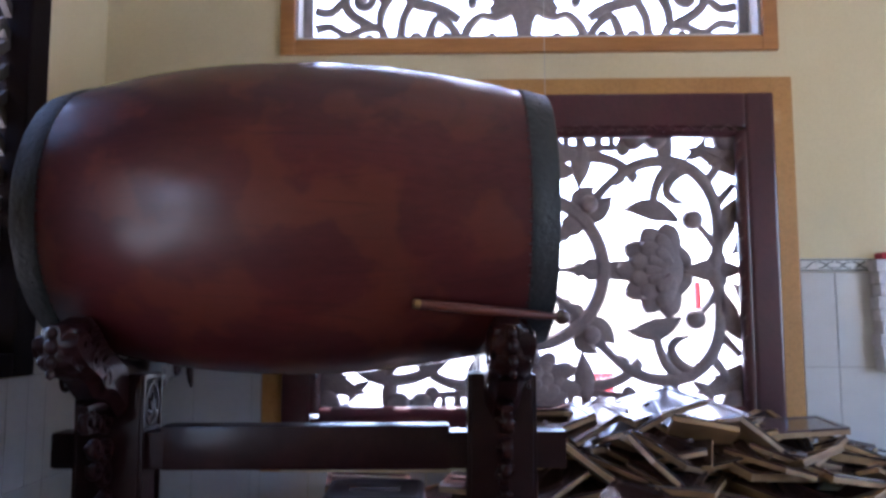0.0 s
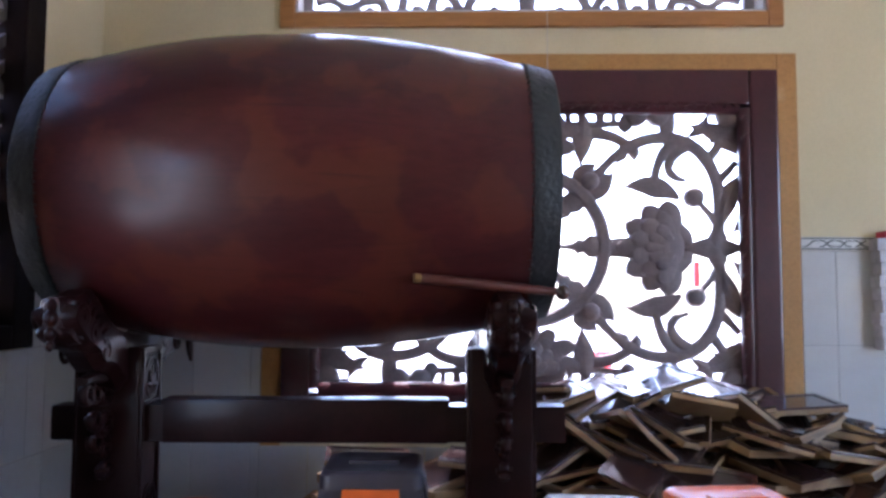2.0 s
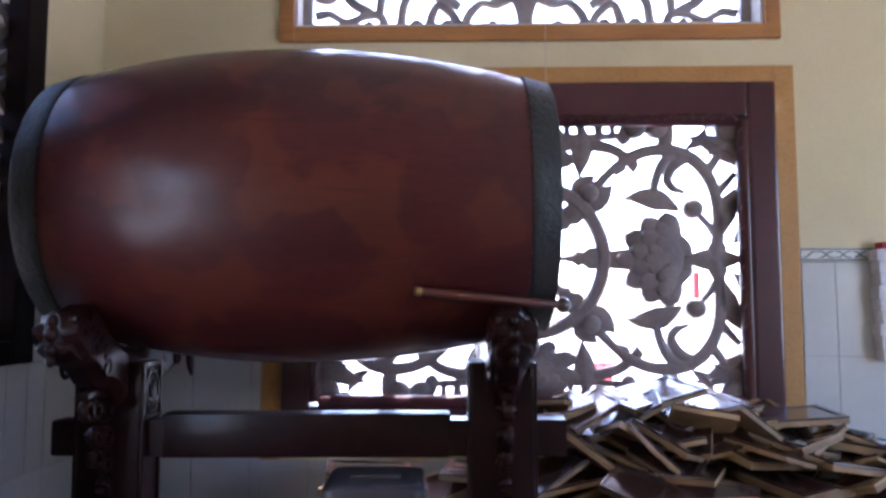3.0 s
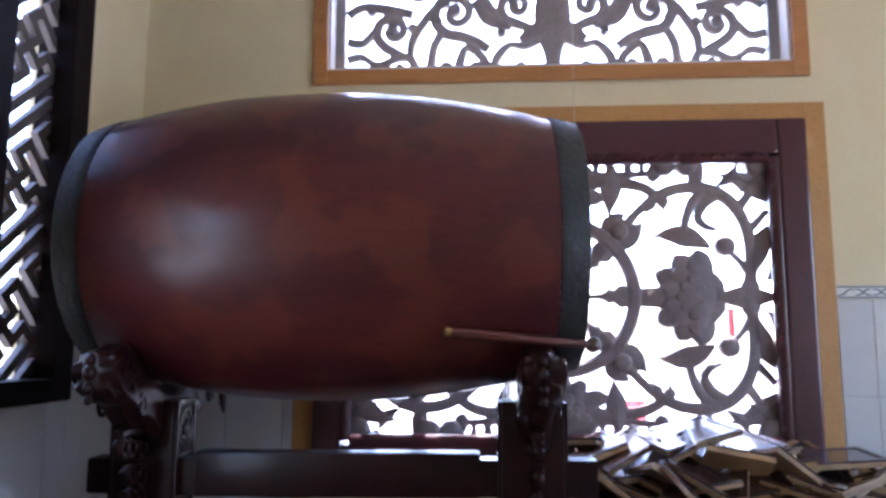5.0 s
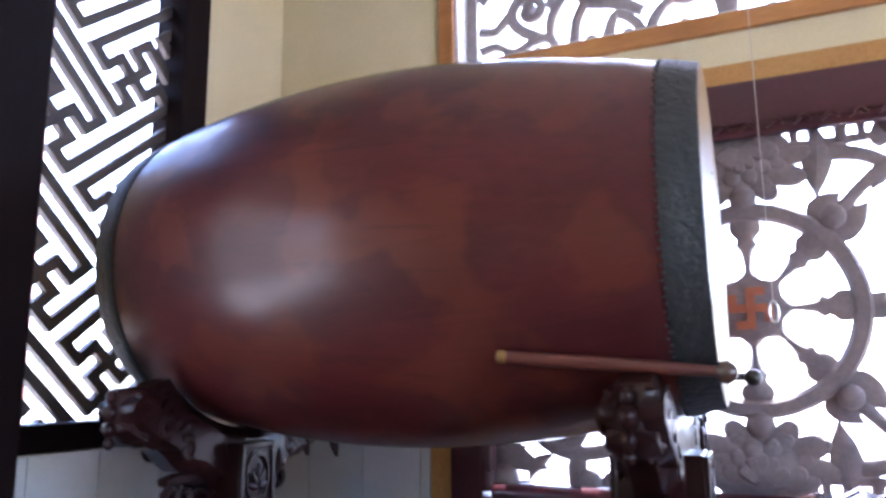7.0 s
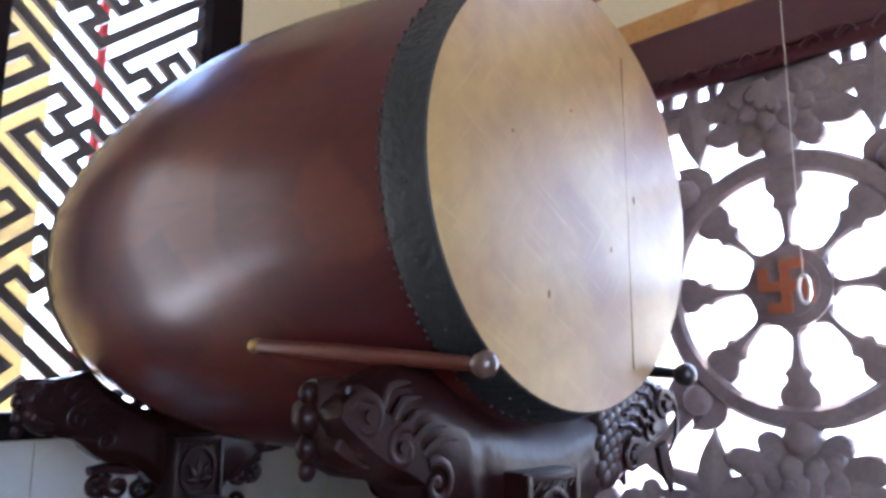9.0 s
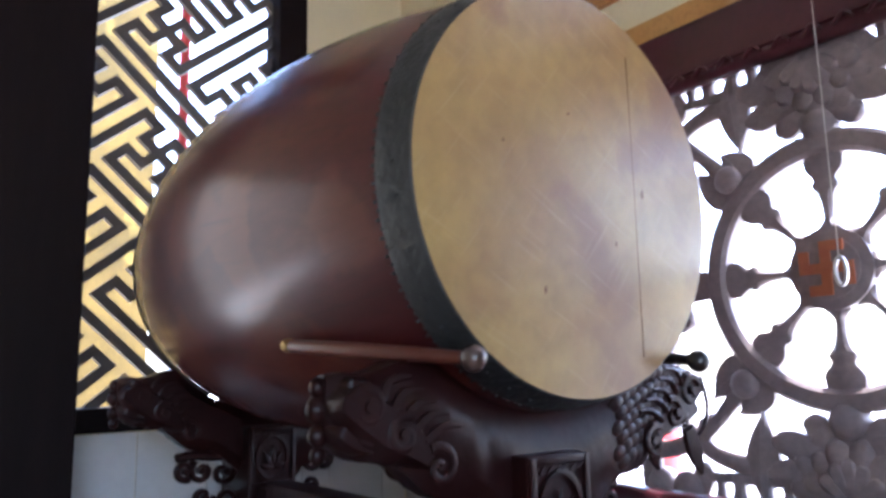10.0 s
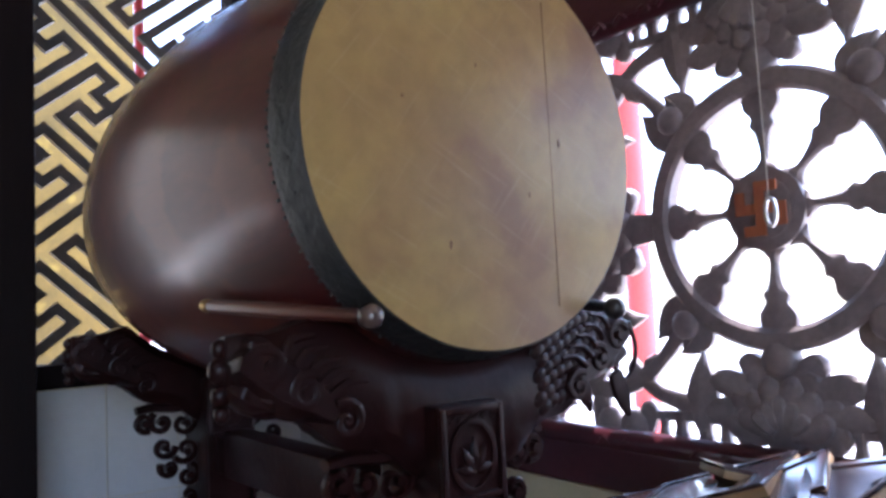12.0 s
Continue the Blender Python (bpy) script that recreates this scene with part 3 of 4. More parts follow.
for k in range(-6, 7):
    for l in range(-6, 7):
        lying = (k + l) % 2 == 0
        ci, cj = 5 * k, 3 + 5 * l
        at = (lambda u, v: (ci + v, cj + u)) if lying else (lambda u, v: (ci + u, cj + v))
        slot(at(0, -4), at(0, 4))
        for e in (-1, 1):
            slot(at(-3, 4 * e), at(3, 4 * e))
            for f in (-2, 2):
                slot(at(f, 4 * e), at(f, 3 * e))


def fret_point(i, j):
    """Grid coordinates to the plane of the window."""
    c, d = 1.955 * i + 1.25, 1.955 * j + 3.87
    a = (c - 0.036 * d) / 0.9966
    b = d - 0.095 * a
    return 2.20 + (a - b) * 0.02744, 1.95 + (a + b) * 0.02744


bm = bmesh.new()
corner = {}


def fret_vert(p, q, back):
    if (p, q, back) not in corner:
        y, z = fret_point((p - 0.5 - 0.03 * (-1) ** p) / 2, (q - 0.5 - 0.03 * (-1) ** q) / 2)
        corner[p, q, back] = bm.verts.new((WX - (0.072 if back else 0.045), y, z))
    return corner[p, q, back]


def is_wood(p, q):
    if (p, q) in slots:
        return False
    y, z = fret_point(p / 2, q / 2)
    return fy0 - 0.05 < y < fy1 + 0.05 and fz0 - 0.05 < z < fz1 + 0.05


for p in range(-40, 60):
    for q in range(-40, 60):
        if not is_wood(p, q):
            continue
        for back in (False, True):
            bm.faces.new([fret_vert(p + u, q + v, back) for u, v in ((0, 0), (1, 0), (1, 1), (0, 1))])
        for (du, dv), e0, e1 in (((-1, 0), (0, 0), (0, 1)), ((1, 0), (1, 0), (1, 1)), ((0, -1), (0, 0), (1, 0)), ((0, 1), (0, 1), (1, 1))):
            if not is_wood(p + du, q + dv):
                a, b = (p + e0[0], q + e0[1]), (p + e1[0], q + e1[1])
                bm.faces.new((fret_vert(*a, False), fret_vert(*b, False), fret_vert(*b, True), fret_vert(*a, True)))
bmesh.ops.recalc_face_normals(bm, faces=bm.faces)
tagged(part("fretwork", bm, FRET, side, "diagonal key-pattern wooden fretwork"), kind="stuff")

# dark timber column between the side window and the wide opening
bm = boxes((WX, -1.585, 1.56, 1.941, 0.0, TOP), bevel=0.006)
tagged(to_object("column", bm, POSTWOOD), "dark brown lacquered square timber column against the side wall", "column", kind="structure")

# ---------------------------------------------------------------- outside
# unseen slab, added to keep the high sky's reflection off the barrel's top
tagged(to_object("trim_sky_blocker", boxes((-3.0, WX - 0.22, -4.2, 3.55, 3.78, 3.9), bevel=0.01), POSTWOOD), "unseen dark slab over the side wall, added to block the high sky", "eaves", kind="structure")
bm = boxes((-6.2, -6.0, -6.0, 3.3, -0.13, 5.4))
tagged(to_object("outer_wall", bm, YELLOW_OUT), "yellow courtyard wall with shade and leaf shadows painted into its colour", "wall", kind="structure")
for x, y, r, h in ((-2.27, 2.43, 0.022, 3.4), (-2.2, 5.5, 0.085, 3.0)):
    bm = bmesh.new()
    lathe(bm, [(-0.13, r * 1.3), (0.1, r * 1.3), (0.14, r), (h, r * 0.95)], "z", 20, (x, y, 0))
    tagged(to_object("pillar", bm, RED_OUT, smooth=True), "bright red painted round pillar standing in the courtyard", "pillar")

def banner(x, y, z0, z1, w):
    """A red cloth on a pole in the courtyard."""
    ob = thing("courtyard_banner", pose(x, y, -0.13), "small bright red cloth banner on a thin pole outside", "banner")
    bm = bmesh.new()
    lathe(bm, [(0, 0.02), (z1 + 0.2, 0.015)], "z", 10)
    part("pole", bm, METAL, ob, smooth=True)
    bm = bmesh.new()
    rings = []
    for i in range(9):
        u = w * i / 8
        d = 0.03 * math.sin(i * 1.3)
        rings.append([(u, d, z0 + 0.13), (u, d, z1 + 0.13), (u, d + 0.006, z1 + 0.13), (u, d + 0.006, z0 + 0.13)])
    ring_loft(bm, rings)
    part("cloth", bm, RED_OUT, ob, "wavy red cloth")


banner(0.98, 8.0, 0.66, 0.86, 0.3)
banner(2.13, 8.0, 1.5, 1.8, 0.07)

# ---------------------------------------------------------------- drum
AY, AZ = 2.511, 1.725
XL, XR, RB, RE = -1.543, -0.034, 0.499, 0.391
TURN = 1.6
PY = AY - 0.045      # centre line of the posts and the stretcher
drum = thing("drum", pose(XR, AY, AZ, 0, 0, TURN) @ pose(-XR, 0, 0), "large barrel drum, red-brown lacquered, with tan hide heads", "drum")


def drum_radius(x):
    t = (x - (XL + XR) / 2) / ((XR - XL) / 2)
    return RE + (RB - RE) * (1 - abs(t) ** (2.2 if t < 0 else 1.85))


xs = [XL + 0.012 + (XR - XL - 0.024) * i / 48 for i in range(49)]
bm = bmesh.new()
lathe(bm, [(x, drum_radius(x)) for x in xs], "x", 120)
part("barrel", bm, DRUM, drum, "red-brown lacquered wooden barrel", smooth=True)
for name, x0, x1, s in (("hoop", XR, XR - 0.078, 1), ("hoop", XL, XL + 0.078, -1)):
    prof = []
    for i in range(7):
        xx = x0 + (x1 - x0) * i / 6
        prof.append((xx, drum_radius(xx) + 0.006 - (0.003 if i == 6 else 0)))
    prof = [(x0 + s * 0.0012, RE + 0.0035), (x0 - s * 0.001, RE + 0.0066)] + prof[1:] + [(x1, drum_radius(x1) - 0.006)]
    bm = bmesh.new()
    lathe(bm, prof, "x", 120, closed_ends=False)
    hoop = part(name, bm, HOOP, drum, "dark wrapped hide edge", smooth=True)
    bm = bmesh.new()
    for i in range(44):
        q = 2 * math.pi * i / 44
        xx = x0 - s * (0.04 + 0.006 * math.sin(i * 7.3))
        r = drum_radius(xx) + 0.006
        g = bmesh.ops.create_icosphere(bm, subdivisions=1, radius=0.003, matrix=Matrix.Translation((xx, r * math.cos(q), r * math.sin(q))))
    tagged(part("studs", bm, STUD, hoop, "row of small iron studs", smooth=True), kind="stuff")
    bm = bmesh.new()
    for i in range(170):
        q = 2 * math.pi * i / 170
        xx = x1 - s * (0.001 + 0.005 * (i % 2))
        r = drum_radius(xx) + 0.002
        bmesh.ops.create_icosphere(bm, subdivisions=1, radius=0.0036, matrix=Matrix.Translation((xx, r * math.cos(q), r * math.sin(q))))
    tagged(part("stitches", bm, HOOP, hoop, "knotted stitches along the hide edge", smooth=True), kind="stuff")
    bm = bmesh.new()
    lathe(bm, [(x0 - s * 0.001, RE + 0.0045), (x0 + s * 0.0015, RE + 0.003), (x0 + s * 0.003, RE - 0.02), (x0 + s * 0.004, RE * 0.6), (x0 + s * 0.005, 0.02)], "x", 96)
    part("drum_head", bm, HIDE, drum, "tan cowhide drum head with scuffs", smooth=True)
# thin wire round the far edge
bm = bmesh.new()
lathe(bm, [(XL + 0.018, RE + 0.008), (XL + 0.020, RE + 0.011), (XL + 0.022, RE + 0.008)], "x", 96, closed_ends=False)
part("edge_wire", bm, METAL, drum, "thin pale wire round the hide edge", smooth=True)
# seam line and small marks on the near head
bm = bmesh.new()
lathe(bm, [(-0.32, 0.0012), (0.3, 0.0012)], "z", 6, (XR + 0.0036, 0.155, 0.0))
part("head_seam", bm, SEAM, drum, "fine dark seam across the hide")
for y, z, w, h in ((-0.11, -0.2, 0.004, 0.009), (0.18, 0.01, 0.004, 0.01), (-0.03, 0.14, 0.003, 0.005), (0.09, -0.1, 0.003, 0.006), (-0.2, 0.06, 0.004, 0.004)):
    bm = bmesh.new()
    bmesh.ops.create_icosphere(bm, subdivisions=1, radius=1, matrix=Matrix.Translation((XR + 0.0048, y, z)) @ Matrix.Diagonal((0.0012, w, h, 1)))
    part("nick", bm, SEAM, drum, "small dark nick in the hide")

# ---------------------------------------------------------------- stand
stand = thing("drum_stand", pose(XR, AY, 0, 0, 0, TURN) @ pose(-XR, -AY, 0), "dark carved wooden drum stand with two fish-dragon saddles and a stretcher", "stand")


def saddle(xc):
    """One cradle across the drum: a concave yoke on a post, with carved creature heads at both ends."""
    th = 0.055
    out = []
    r = drum_radius(xc + th) + 0.004
    upper, lower = [], []
    for i in range(33):
        dy = 0.475 * (-1 + 2 * i / 32)
        k = abs(dy)
        arc = -math.sqrt(max(r * r - dy * dy, 1e-4)) if k < r else 0
        upper.append((dy, min(arc, -0.328 - 0.012 * math.cos(k * 30))))
        lower.append((dy * 1.01, -0.635 + max(0, k - 0.07) * 0.48 + 0.012 * math.sin(k * 40)))
    bm = bmesh.new()
    # cross-section bulges so that the flanks look carved
    rings = []
    for (uy, uz), (ly, lz) in zip(upper, lower):
        pts = []
        for s, f in ((0.55, 0), (1.0, 0.18), (1.0, 0.8), (0.5, 1.0), (-0.5, 1.0), (-1.0, 0.8), (-1.0, 0.18), (-0.55, 0)):
            k = abs(uy) / 0.475
            sh = 1.0 if k < 0.9 else (0.78 if k < 0.97 else 0.35)
            f = 0.5 + (f - 0.5) * (1.0 if k < 0.97 else 0.75)
            pts.append((xc + th * s * sh, AY + uy + (ly - uy) * f, AZ + uz + (lz - uz) * f))
        rings.append(pts)
    ring_loft(bm, rings)
    sad = part("saddle", bm, STANDWOOD, stand, "curved carved yoke under the drum", smooth=True)
    # scales on the flanks
    bm = bmesh.new()
    for side_s in (-1, 1):
        for i in range(40):
            for j in range(6):
                t = -0.95 + 1.9 * (i + 0.5 * (j % 2)) / 39
                if t < 0.36 or t > 0.84:
                    continue
                k = (t + 1) / 2 * 32
                a = int(min(31, k))
                g = k - a
                uy, uz = (upper[a][q] * (1 - g) + upper[a + 1][q] * g for q in (0, 1))
                ly, lz = (lower[a][q] * (1 - g) + lower[a + 1][q] * g for q in (0, 1))
                f = 0.16 + 0.125 * j
                bmesh.ops.create_icosphere(bm, subdivisions=2, radius=1, matrix=Matrix.Translation((xc + side_s * th * 1.0, AY + uy + (ly - uy) * f, AZ + uz + (lz - uz) * f)) @ Euler((math.copysign(0.5, t), 0, -side_s * math.copysign(0.15, t))).to_matrix().to_4x4() @ Matrix.Diagonal((0.0055, 0.0215, 0.0155, 1)))
    tagged(part("scale_field", bm, STANDWOOD, sad, "rows of carved scales", smooth=True), kind="stuff")
    for e in (-1, 1):
        hy, hz = AY + e * 0.425, AZ - 0.395
        P = lambda u, v, w: (xc + w, hy + e * u, hz + v)

        def piece(name, make, *rest, label="", **more):
            """One carved piece of the creature's head."""
            pb = bmesh.new()
            make(pb, *rest, **more)
            part(name, pb, STANDWOOD, sad, label, smooth=True)

        piece("head", carve, [(-0.13, -0.10, 0.012), (-0.09, -0.06, 0.045), (-0.05, -0.035, 0.058), (0.0, -0.005, 0.052), (0.03, 0.008, 0.036), (0.045, 0.012, 0.02), (0.052, 0.014, 0.004)], 0.12, P, label="carved fish-dragon head")
        piece("brow", carve, [(-0.04, 0.015, 0.008), (-0.01, 0.03, 0.024), (0.02, 0.036, 0.02), (0.04, 0.038, 0.004)], 0.10, P)
        piece("jaw", carve, [(-0.04, -0.07, 0.008), (0.0, -0.05, 0.028), (0.035, -0.035, 0.02), (0.05, -0.025, 0.004)], 0.10, P)
        for s in (-1, 1):
            # the flanks that face the wall side are carved deep, those that face the hall only lightly
            deep = 1.0 if e > 0 else 0.45
            Q = lambda u, v, w, s=s: (xc + s * 0.056 + w, hy + e * u, hz + v)
            piece("curl", spiral, 0.0, 0.0, 0.036, 1.3, 0.5, 0.03 * deep, Q, 0.01, s)
            piece("curl", spiral, -0.07, -0.045, 0.034, 1.2, 2.0, 0.03 * deep, Q, 0.009, -s)
            piece("curl", spiral, -0.14, -0.10, 0.036, 1.2, 1.0, 0.026 * deep, Q, 0.009, s)
            for k in range(5):
                piece("mane_lock", carve, [(-0.03 - 0.02 * k, 0.015 - 0.018 * k, 0.008), (-0.045 - 0.025 * k, 0.045 - 0.02 * k, 0.007), (-0.085 - 0.025 * k, 0.052 - 0.022 * k, 0.003)], 0.03 * deep, Q, n=3, sides=6)
            if e < 0:
                continue
            piece("whisker", carve, [(0.04, 0.03, 0.006), (0.06, -0.02, 0.006), (0.05, -0.07, 0.005), (0.015, -0.10, 0.003)], 0.016, Q, n=4, sides=6)
            piece("fin", carve, [(-0.02, -0.08, 0.02), (0.0, -0.13, 0.024), (0.02, -0.18, 0.006)], 0.02, Q, n=4, sides=6)
        for v, r2 in ((0.035, 0.016), (0.0, 0.022), (-0.04, 0.018), (-0.07, 0.014)):
            pb = bmesh.new()
            bmesh.ops.create_icosphere(pb, subdivisions=2, radius=1, matrix=Matrix.Translation((xc, hy + e * 0.055, hz + v)) @ Matrix.Diagonal((r2 * 0.8, r2, r2 * 1.1, 1)))
            part("knob", pb, STANDWOOD, sad, smooth=True)
    # post with a framed carved plate
    bm = boxes((xc - 0.095, xc + 0.095, PY - 0.075, PY + 0.075, 0.0, 1.235), bevel=0.006)
    post = part("post", bm, STANDWOOD, stand, "square dark post")
    for s in (-1, 1):
        bm = bmesh.new()
        x0 = xc + s * 0.095
        for a, b, c, d in ((-0.075, -0.062, 0.30, 1.232), (0.062, 0.075, 0.30, 1.232), (-0.062, 0.062, 1.218, 1.232), (-0.062, 0.062, 1.06, 1.07)):
            box(bm, min(x0, x0 + s * 0.01), max(x0, x0 + s * 0.01), PY + a, PY + b, c, d, 0.002)
        Q = lambda u, v, w: (x0 + s * 0.006 + w * 0.6, PY + u, 1.14 + v)
        carve(bm, [(0.05 * math.cos(q), 0.062 * math.sin(q), 0.007) for q in [i * math.pi / 8 for i in range(17)]], 0.02, Q, n=2, sides=6)
        for q in range(5):
            an = radians(90 + (q - 2) * 42)
            leaf(bm, (0, -0.03), (0.045 * math.cos(an), -0.025 + 0.06 * math.sin(an)), 0.01, 0.024, Q, rib=False)
        for i in range(6):
            carve(bm, [(-0.055 + 0.02 * i, 0.066, 0.003), (-0.04 + 0.02 * i, 0.076, 0.003)], 0.012, Q, n=2, sides=4)
        Q2 = lambda u, v, w: (x0 + s * 0.006 + w * 0.6, PY + u, 0.74 + v)
        carve(bm, [(0.05 * math.cos(q), 0.07 * math.sin(q), 0.007) for q in [i * math.pi / 8 for i in range(17)]], 0.02, Q2, n=2, sides=6)
        for q in range(6):
            an = radians(q * 60)
            leaf(bm, (0, 0), (0.04 * math.cos(an), 0.055 * math.sin(an)), 0.01, 0.02, Q2, rib=False)
        part("carved_plate", bm, STANDWOOD, post, "framed plate with a carved flower", smooth=True)
    for e in (-1, 1):
        bm = bmesh.new()
        Q = lambda u, v, w: (xc + w, PY + e * (0.075 + u), 1.10 + v)
        carve(bm, [(0.0, 0.06, 0.014), (0.06, 0.05, 0.016), (0.13, 0.055, 0.014), (0.18, 0.05, 0.012)], 0.05, Q)
        part("spandrel", bm, STANDWOOD, post, "rail of the openwork cloud bracket", smooth=True)
        for u, v, r, h in ((0.04, 0.0, 0.042, 1), (0.105, 0.01, 0.037, -1), (0.035, -0.08, 0.042, -1), (0.10, -0.065, 0.036, 1), (0.03, -0.16, 0.038, 1), (0.085, -0.13, 0.03, -1), (0.155, 0.015, 0.03, 1), (0.03, -0.22, 0.026, -1)):
            bm = bmesh.new()
            spiral(bm, u, v, r, 1.15, 1.2 * h + u * 20, 0.045, Q, 0.0105, h)
            part("scroll", bm, STANDWOOD, post, smooth=True)


saddle(-0.178)
saddle(-1.367)
bm = bmesh.new()
yb0, yb1 = PY - 0.045, PY + 0.045
for x0, x1, z0, z1 in ((-1.557, -1.37, 0.948, 1.057), (-1.224, -0.336, 0.942, 1.077)):
    box(bm, x0, x1, yb0, yb1, z0, z1, 0.012)
box(bm, -1.38, -1.21, yb0, yb1, 0.948, 1.057)
box(bm, -0.345, 0.02, yb0, yb1, 0.948, 1.057)
rail = part("stretcher", bm, STANDWOOD, stand, "long carved stretcher through both posts", smooth=True)
bm = bmesh.new()
Q = lambda u, v, w: (u, yb0 + 0.0012 + w * 0.28, 1.005 + v)
for k in range(5):
    u = -1.08 + k * 0.13
    carve(bm, [(u - 0.06, -0.025, 0.007), (u - 0.02, 0.022, 0.012), (u + 0.02, 0.015, 0.014), (u + 0.055, -0.028, 0.007)], 0.014, Q, n=4, sides=6)
carve(bm, [(-1.19, -0.045, 0.004), (-1.16, 0.0, 0.006), (-1.17, 0.03, 0.005), (-1.12, 0.045, 0.004)], 0.014, Q, n=4, sides=6)
part("carved_relief", bm, STANDWOOD, rail, "shallow carved cloud relief", smooth=True)

# ---------------------------------------------------------------- mallets on the saddle ends


def mallet(a, b, mat, ball, label):
    a, b = Vector(a), Vector(b)
    ob = thing("drum_mallet", Matrix.Translation(a) @ (b - a).to_track_quat("X", "Z").to_matrix().to_4x4(), label, "drumstick", "mallets on the drum stand")
    k = (b - a).length
    bm = bmesh.new()
    lathe(bm, [(0, 0.0105), (0.012, 0.0125), (k * 0.4, 0.0145), (k * 0.8, 0.013), (k - 0.012, 0.0105)], "x", 20)
    part("shaft", bm, mat, ob, smooth=True)
    bm = bmesh.new()
    bmesh.ops.create_uvsphere(bm, u_segments=18, v_segments=12, radius=0.0225, matrix=Matrix.Translation((k, 0, 0)))
    part("ball_end", bm, ball, ob, "round turned end", smooth=True)
    bm = bmesh.new()
    lathe(bm, [(-0.014, 0.006), (-0.012, 0.0125), (-0.002, 0.014), (0.006, 0.0125)], "x", 18)
    part("ferrule", bm, BRASS, ob, "worn brass ferrule", smooth=True)


mallet((-0.414, 2.092, 1.441), (-0.011, 2.222, 1.406), MALLET, BALL, "red-brown turned drum mallet resting on the saddle end")
mallet((-0.38, 2.91, 1.43), (0.013, 2.771, 1.396), BLACKWOOD, BLACKWOOD, "black lacquered drum mallet resting on the far saddle end")

# ---------------------------------------------------------------- pendant on a string
pend = thing("hanging_pendant", pose(0.07, 3.262, 1.60), "small pale metal ring pendant hanging on a thin string", "pendant")
bm = bmesh.new()
lathe(bm, [(0.035, 0.0016), (TOP - 1.60, 0.0016)], "z", 6)
part("string", bm, STRING, pend, "thin pale string")
bm = bmesh.new()
carve(bm, [(0.013 * math.cos(q), 0.033 * math.sin(q), 0.0045) for q in [i * math.pi / 8 for i in range(17)]], 0.022, lambda u, v, w: (u, w, v), n=2, sides=6)
part("ring", bm, METAL, pend, "oval pale metal ring", smooth=True)

# ---------------------------------------------------------------- plastic stools, stacked


def stool(body, under, label, m):
    ob = thing("plastic_stool", m, label, "stool", "stacked plastic stools")
    H, a, b = 0.46, 0.135, 0.185
    bm = bmesh.new()

    def sq(r, z, k=0.03):
        pts = []
        for cx, cy, q0 in ((1, 1, 0), (-1, 1, 90), (-1, -1, 180), (1, -1, 270)):
            for j in range(4):
                q = radians(q0 + 30 * j)
                pts.append((cx * (r - k) + k * math.cos(q), cy * (r - k) + k * math.sin(q), z))
        return pts

    ring_loft(bm, [sq(a + 0.004, H - 0.05), sq(a + 0.002, H - 0.012), sq(a - 0.006, H - 0.002), sq(a - 0.016, H), sq(a - 0.022, H - 0.004), sq(0.06, H - 0.005)], False)
    bm.faces.new([v for v in bm.verts][-16:])
    part("seat", bm, body, ob, smooth=True)
    bm = bmesh.new()
    box(bm, -0.07, 0.07, -0.02, 0.02, H - 0.006, H + 0.006, 0.004)
    part("grip", bm, body if body is BLACKPLASTIC else under, ob, "raised hand grip in the seat")
    for sx, sy in ((1, 1), (1, -1), (-1, 1), (-1, -1)):
        bm = bmesh.new()
        rings = []
        for z, r, w in ((H - 0.045, a, 0.06), (H - 0.15, a + 0.014, 0.05), (0.0, b, 0.042)):
            o, i = r, r - 0.006
            rings.append([(sx * o, sy * o, z), (sx * (o - w), sy * o, z), (sx * (o - w), sy * i, z), (sx * i, sy * i, z), (sx * i, sy * (o - w), z), (sx * o, sy * (o - w), z)])
        ring_loft(bm, rings)
        part("leg", bm, body, ob)
    for q in range(4):
        bm = bmesh.new()
        M = Matrix.Rotation(q * math.pi / 2, 4, "Z")
        pts = []
        for i in range(9):
            t = -1 + i / 4
            pts.append((0.075 * t, H - 0.085 - 0.06 * abs(t) ** 3))
        for k in range(8):
            (x0, z0), (x1, z1) = pts[k], pts[k + 1]
            f = lambda x, z, d: M @ Vector((x, -(a + 0.003 + (H - z) * 0.11) + d, z))
            ring_loft(bm, [[f(x0, z0, 0), f(x0, H - 0.045, 0), f(x0, H - 0.045, 0.006), f(x0, z0, 0.006)], [f(x1, z1, 0), f(x1, H - 0.045, 0), f(x1, H - 0.045, 0.006), f(x1, z1, 0.006)]])
        part("apron", bm, under if q == 0 and under is not body else body, ob)
    return ob


def stool_stack(x, y, turn, kinds, step):
    for i, (body, under, label) in enumerate(kinds):
        stool(body, under, label, pose(x, y, i * step, 0, 0, turn))


KB = (BLACKPLASTIC, ORANGE, "charcoal plastic stool with orange apron, stacked under the drum")
KO = (ORANGE, ORANGE, "orange plastic stool in a nested stack")
KW = (WHITEPLASTIC, ORANGE, "white plastic stool with an orange grip in a nested stack")
stool_stack(-0.54, 2.22, 2, [KO, KB, KO, KB], 0.157)
stool_stack(0.06, 2.10, -3, [KO, KW, KO, KW], 0.128)
stool_stack(0.36, 1.92, 8, [KO, KB, KW, KO], 0.152)
stool_stack(-0.90, 1.86, -12, [KB, KW, KB, KO], 0.141)

# ---------------------------------------------------------------- heap of discarded wooden plaques
rng = random.Random(11)
plaque_mesh = {}


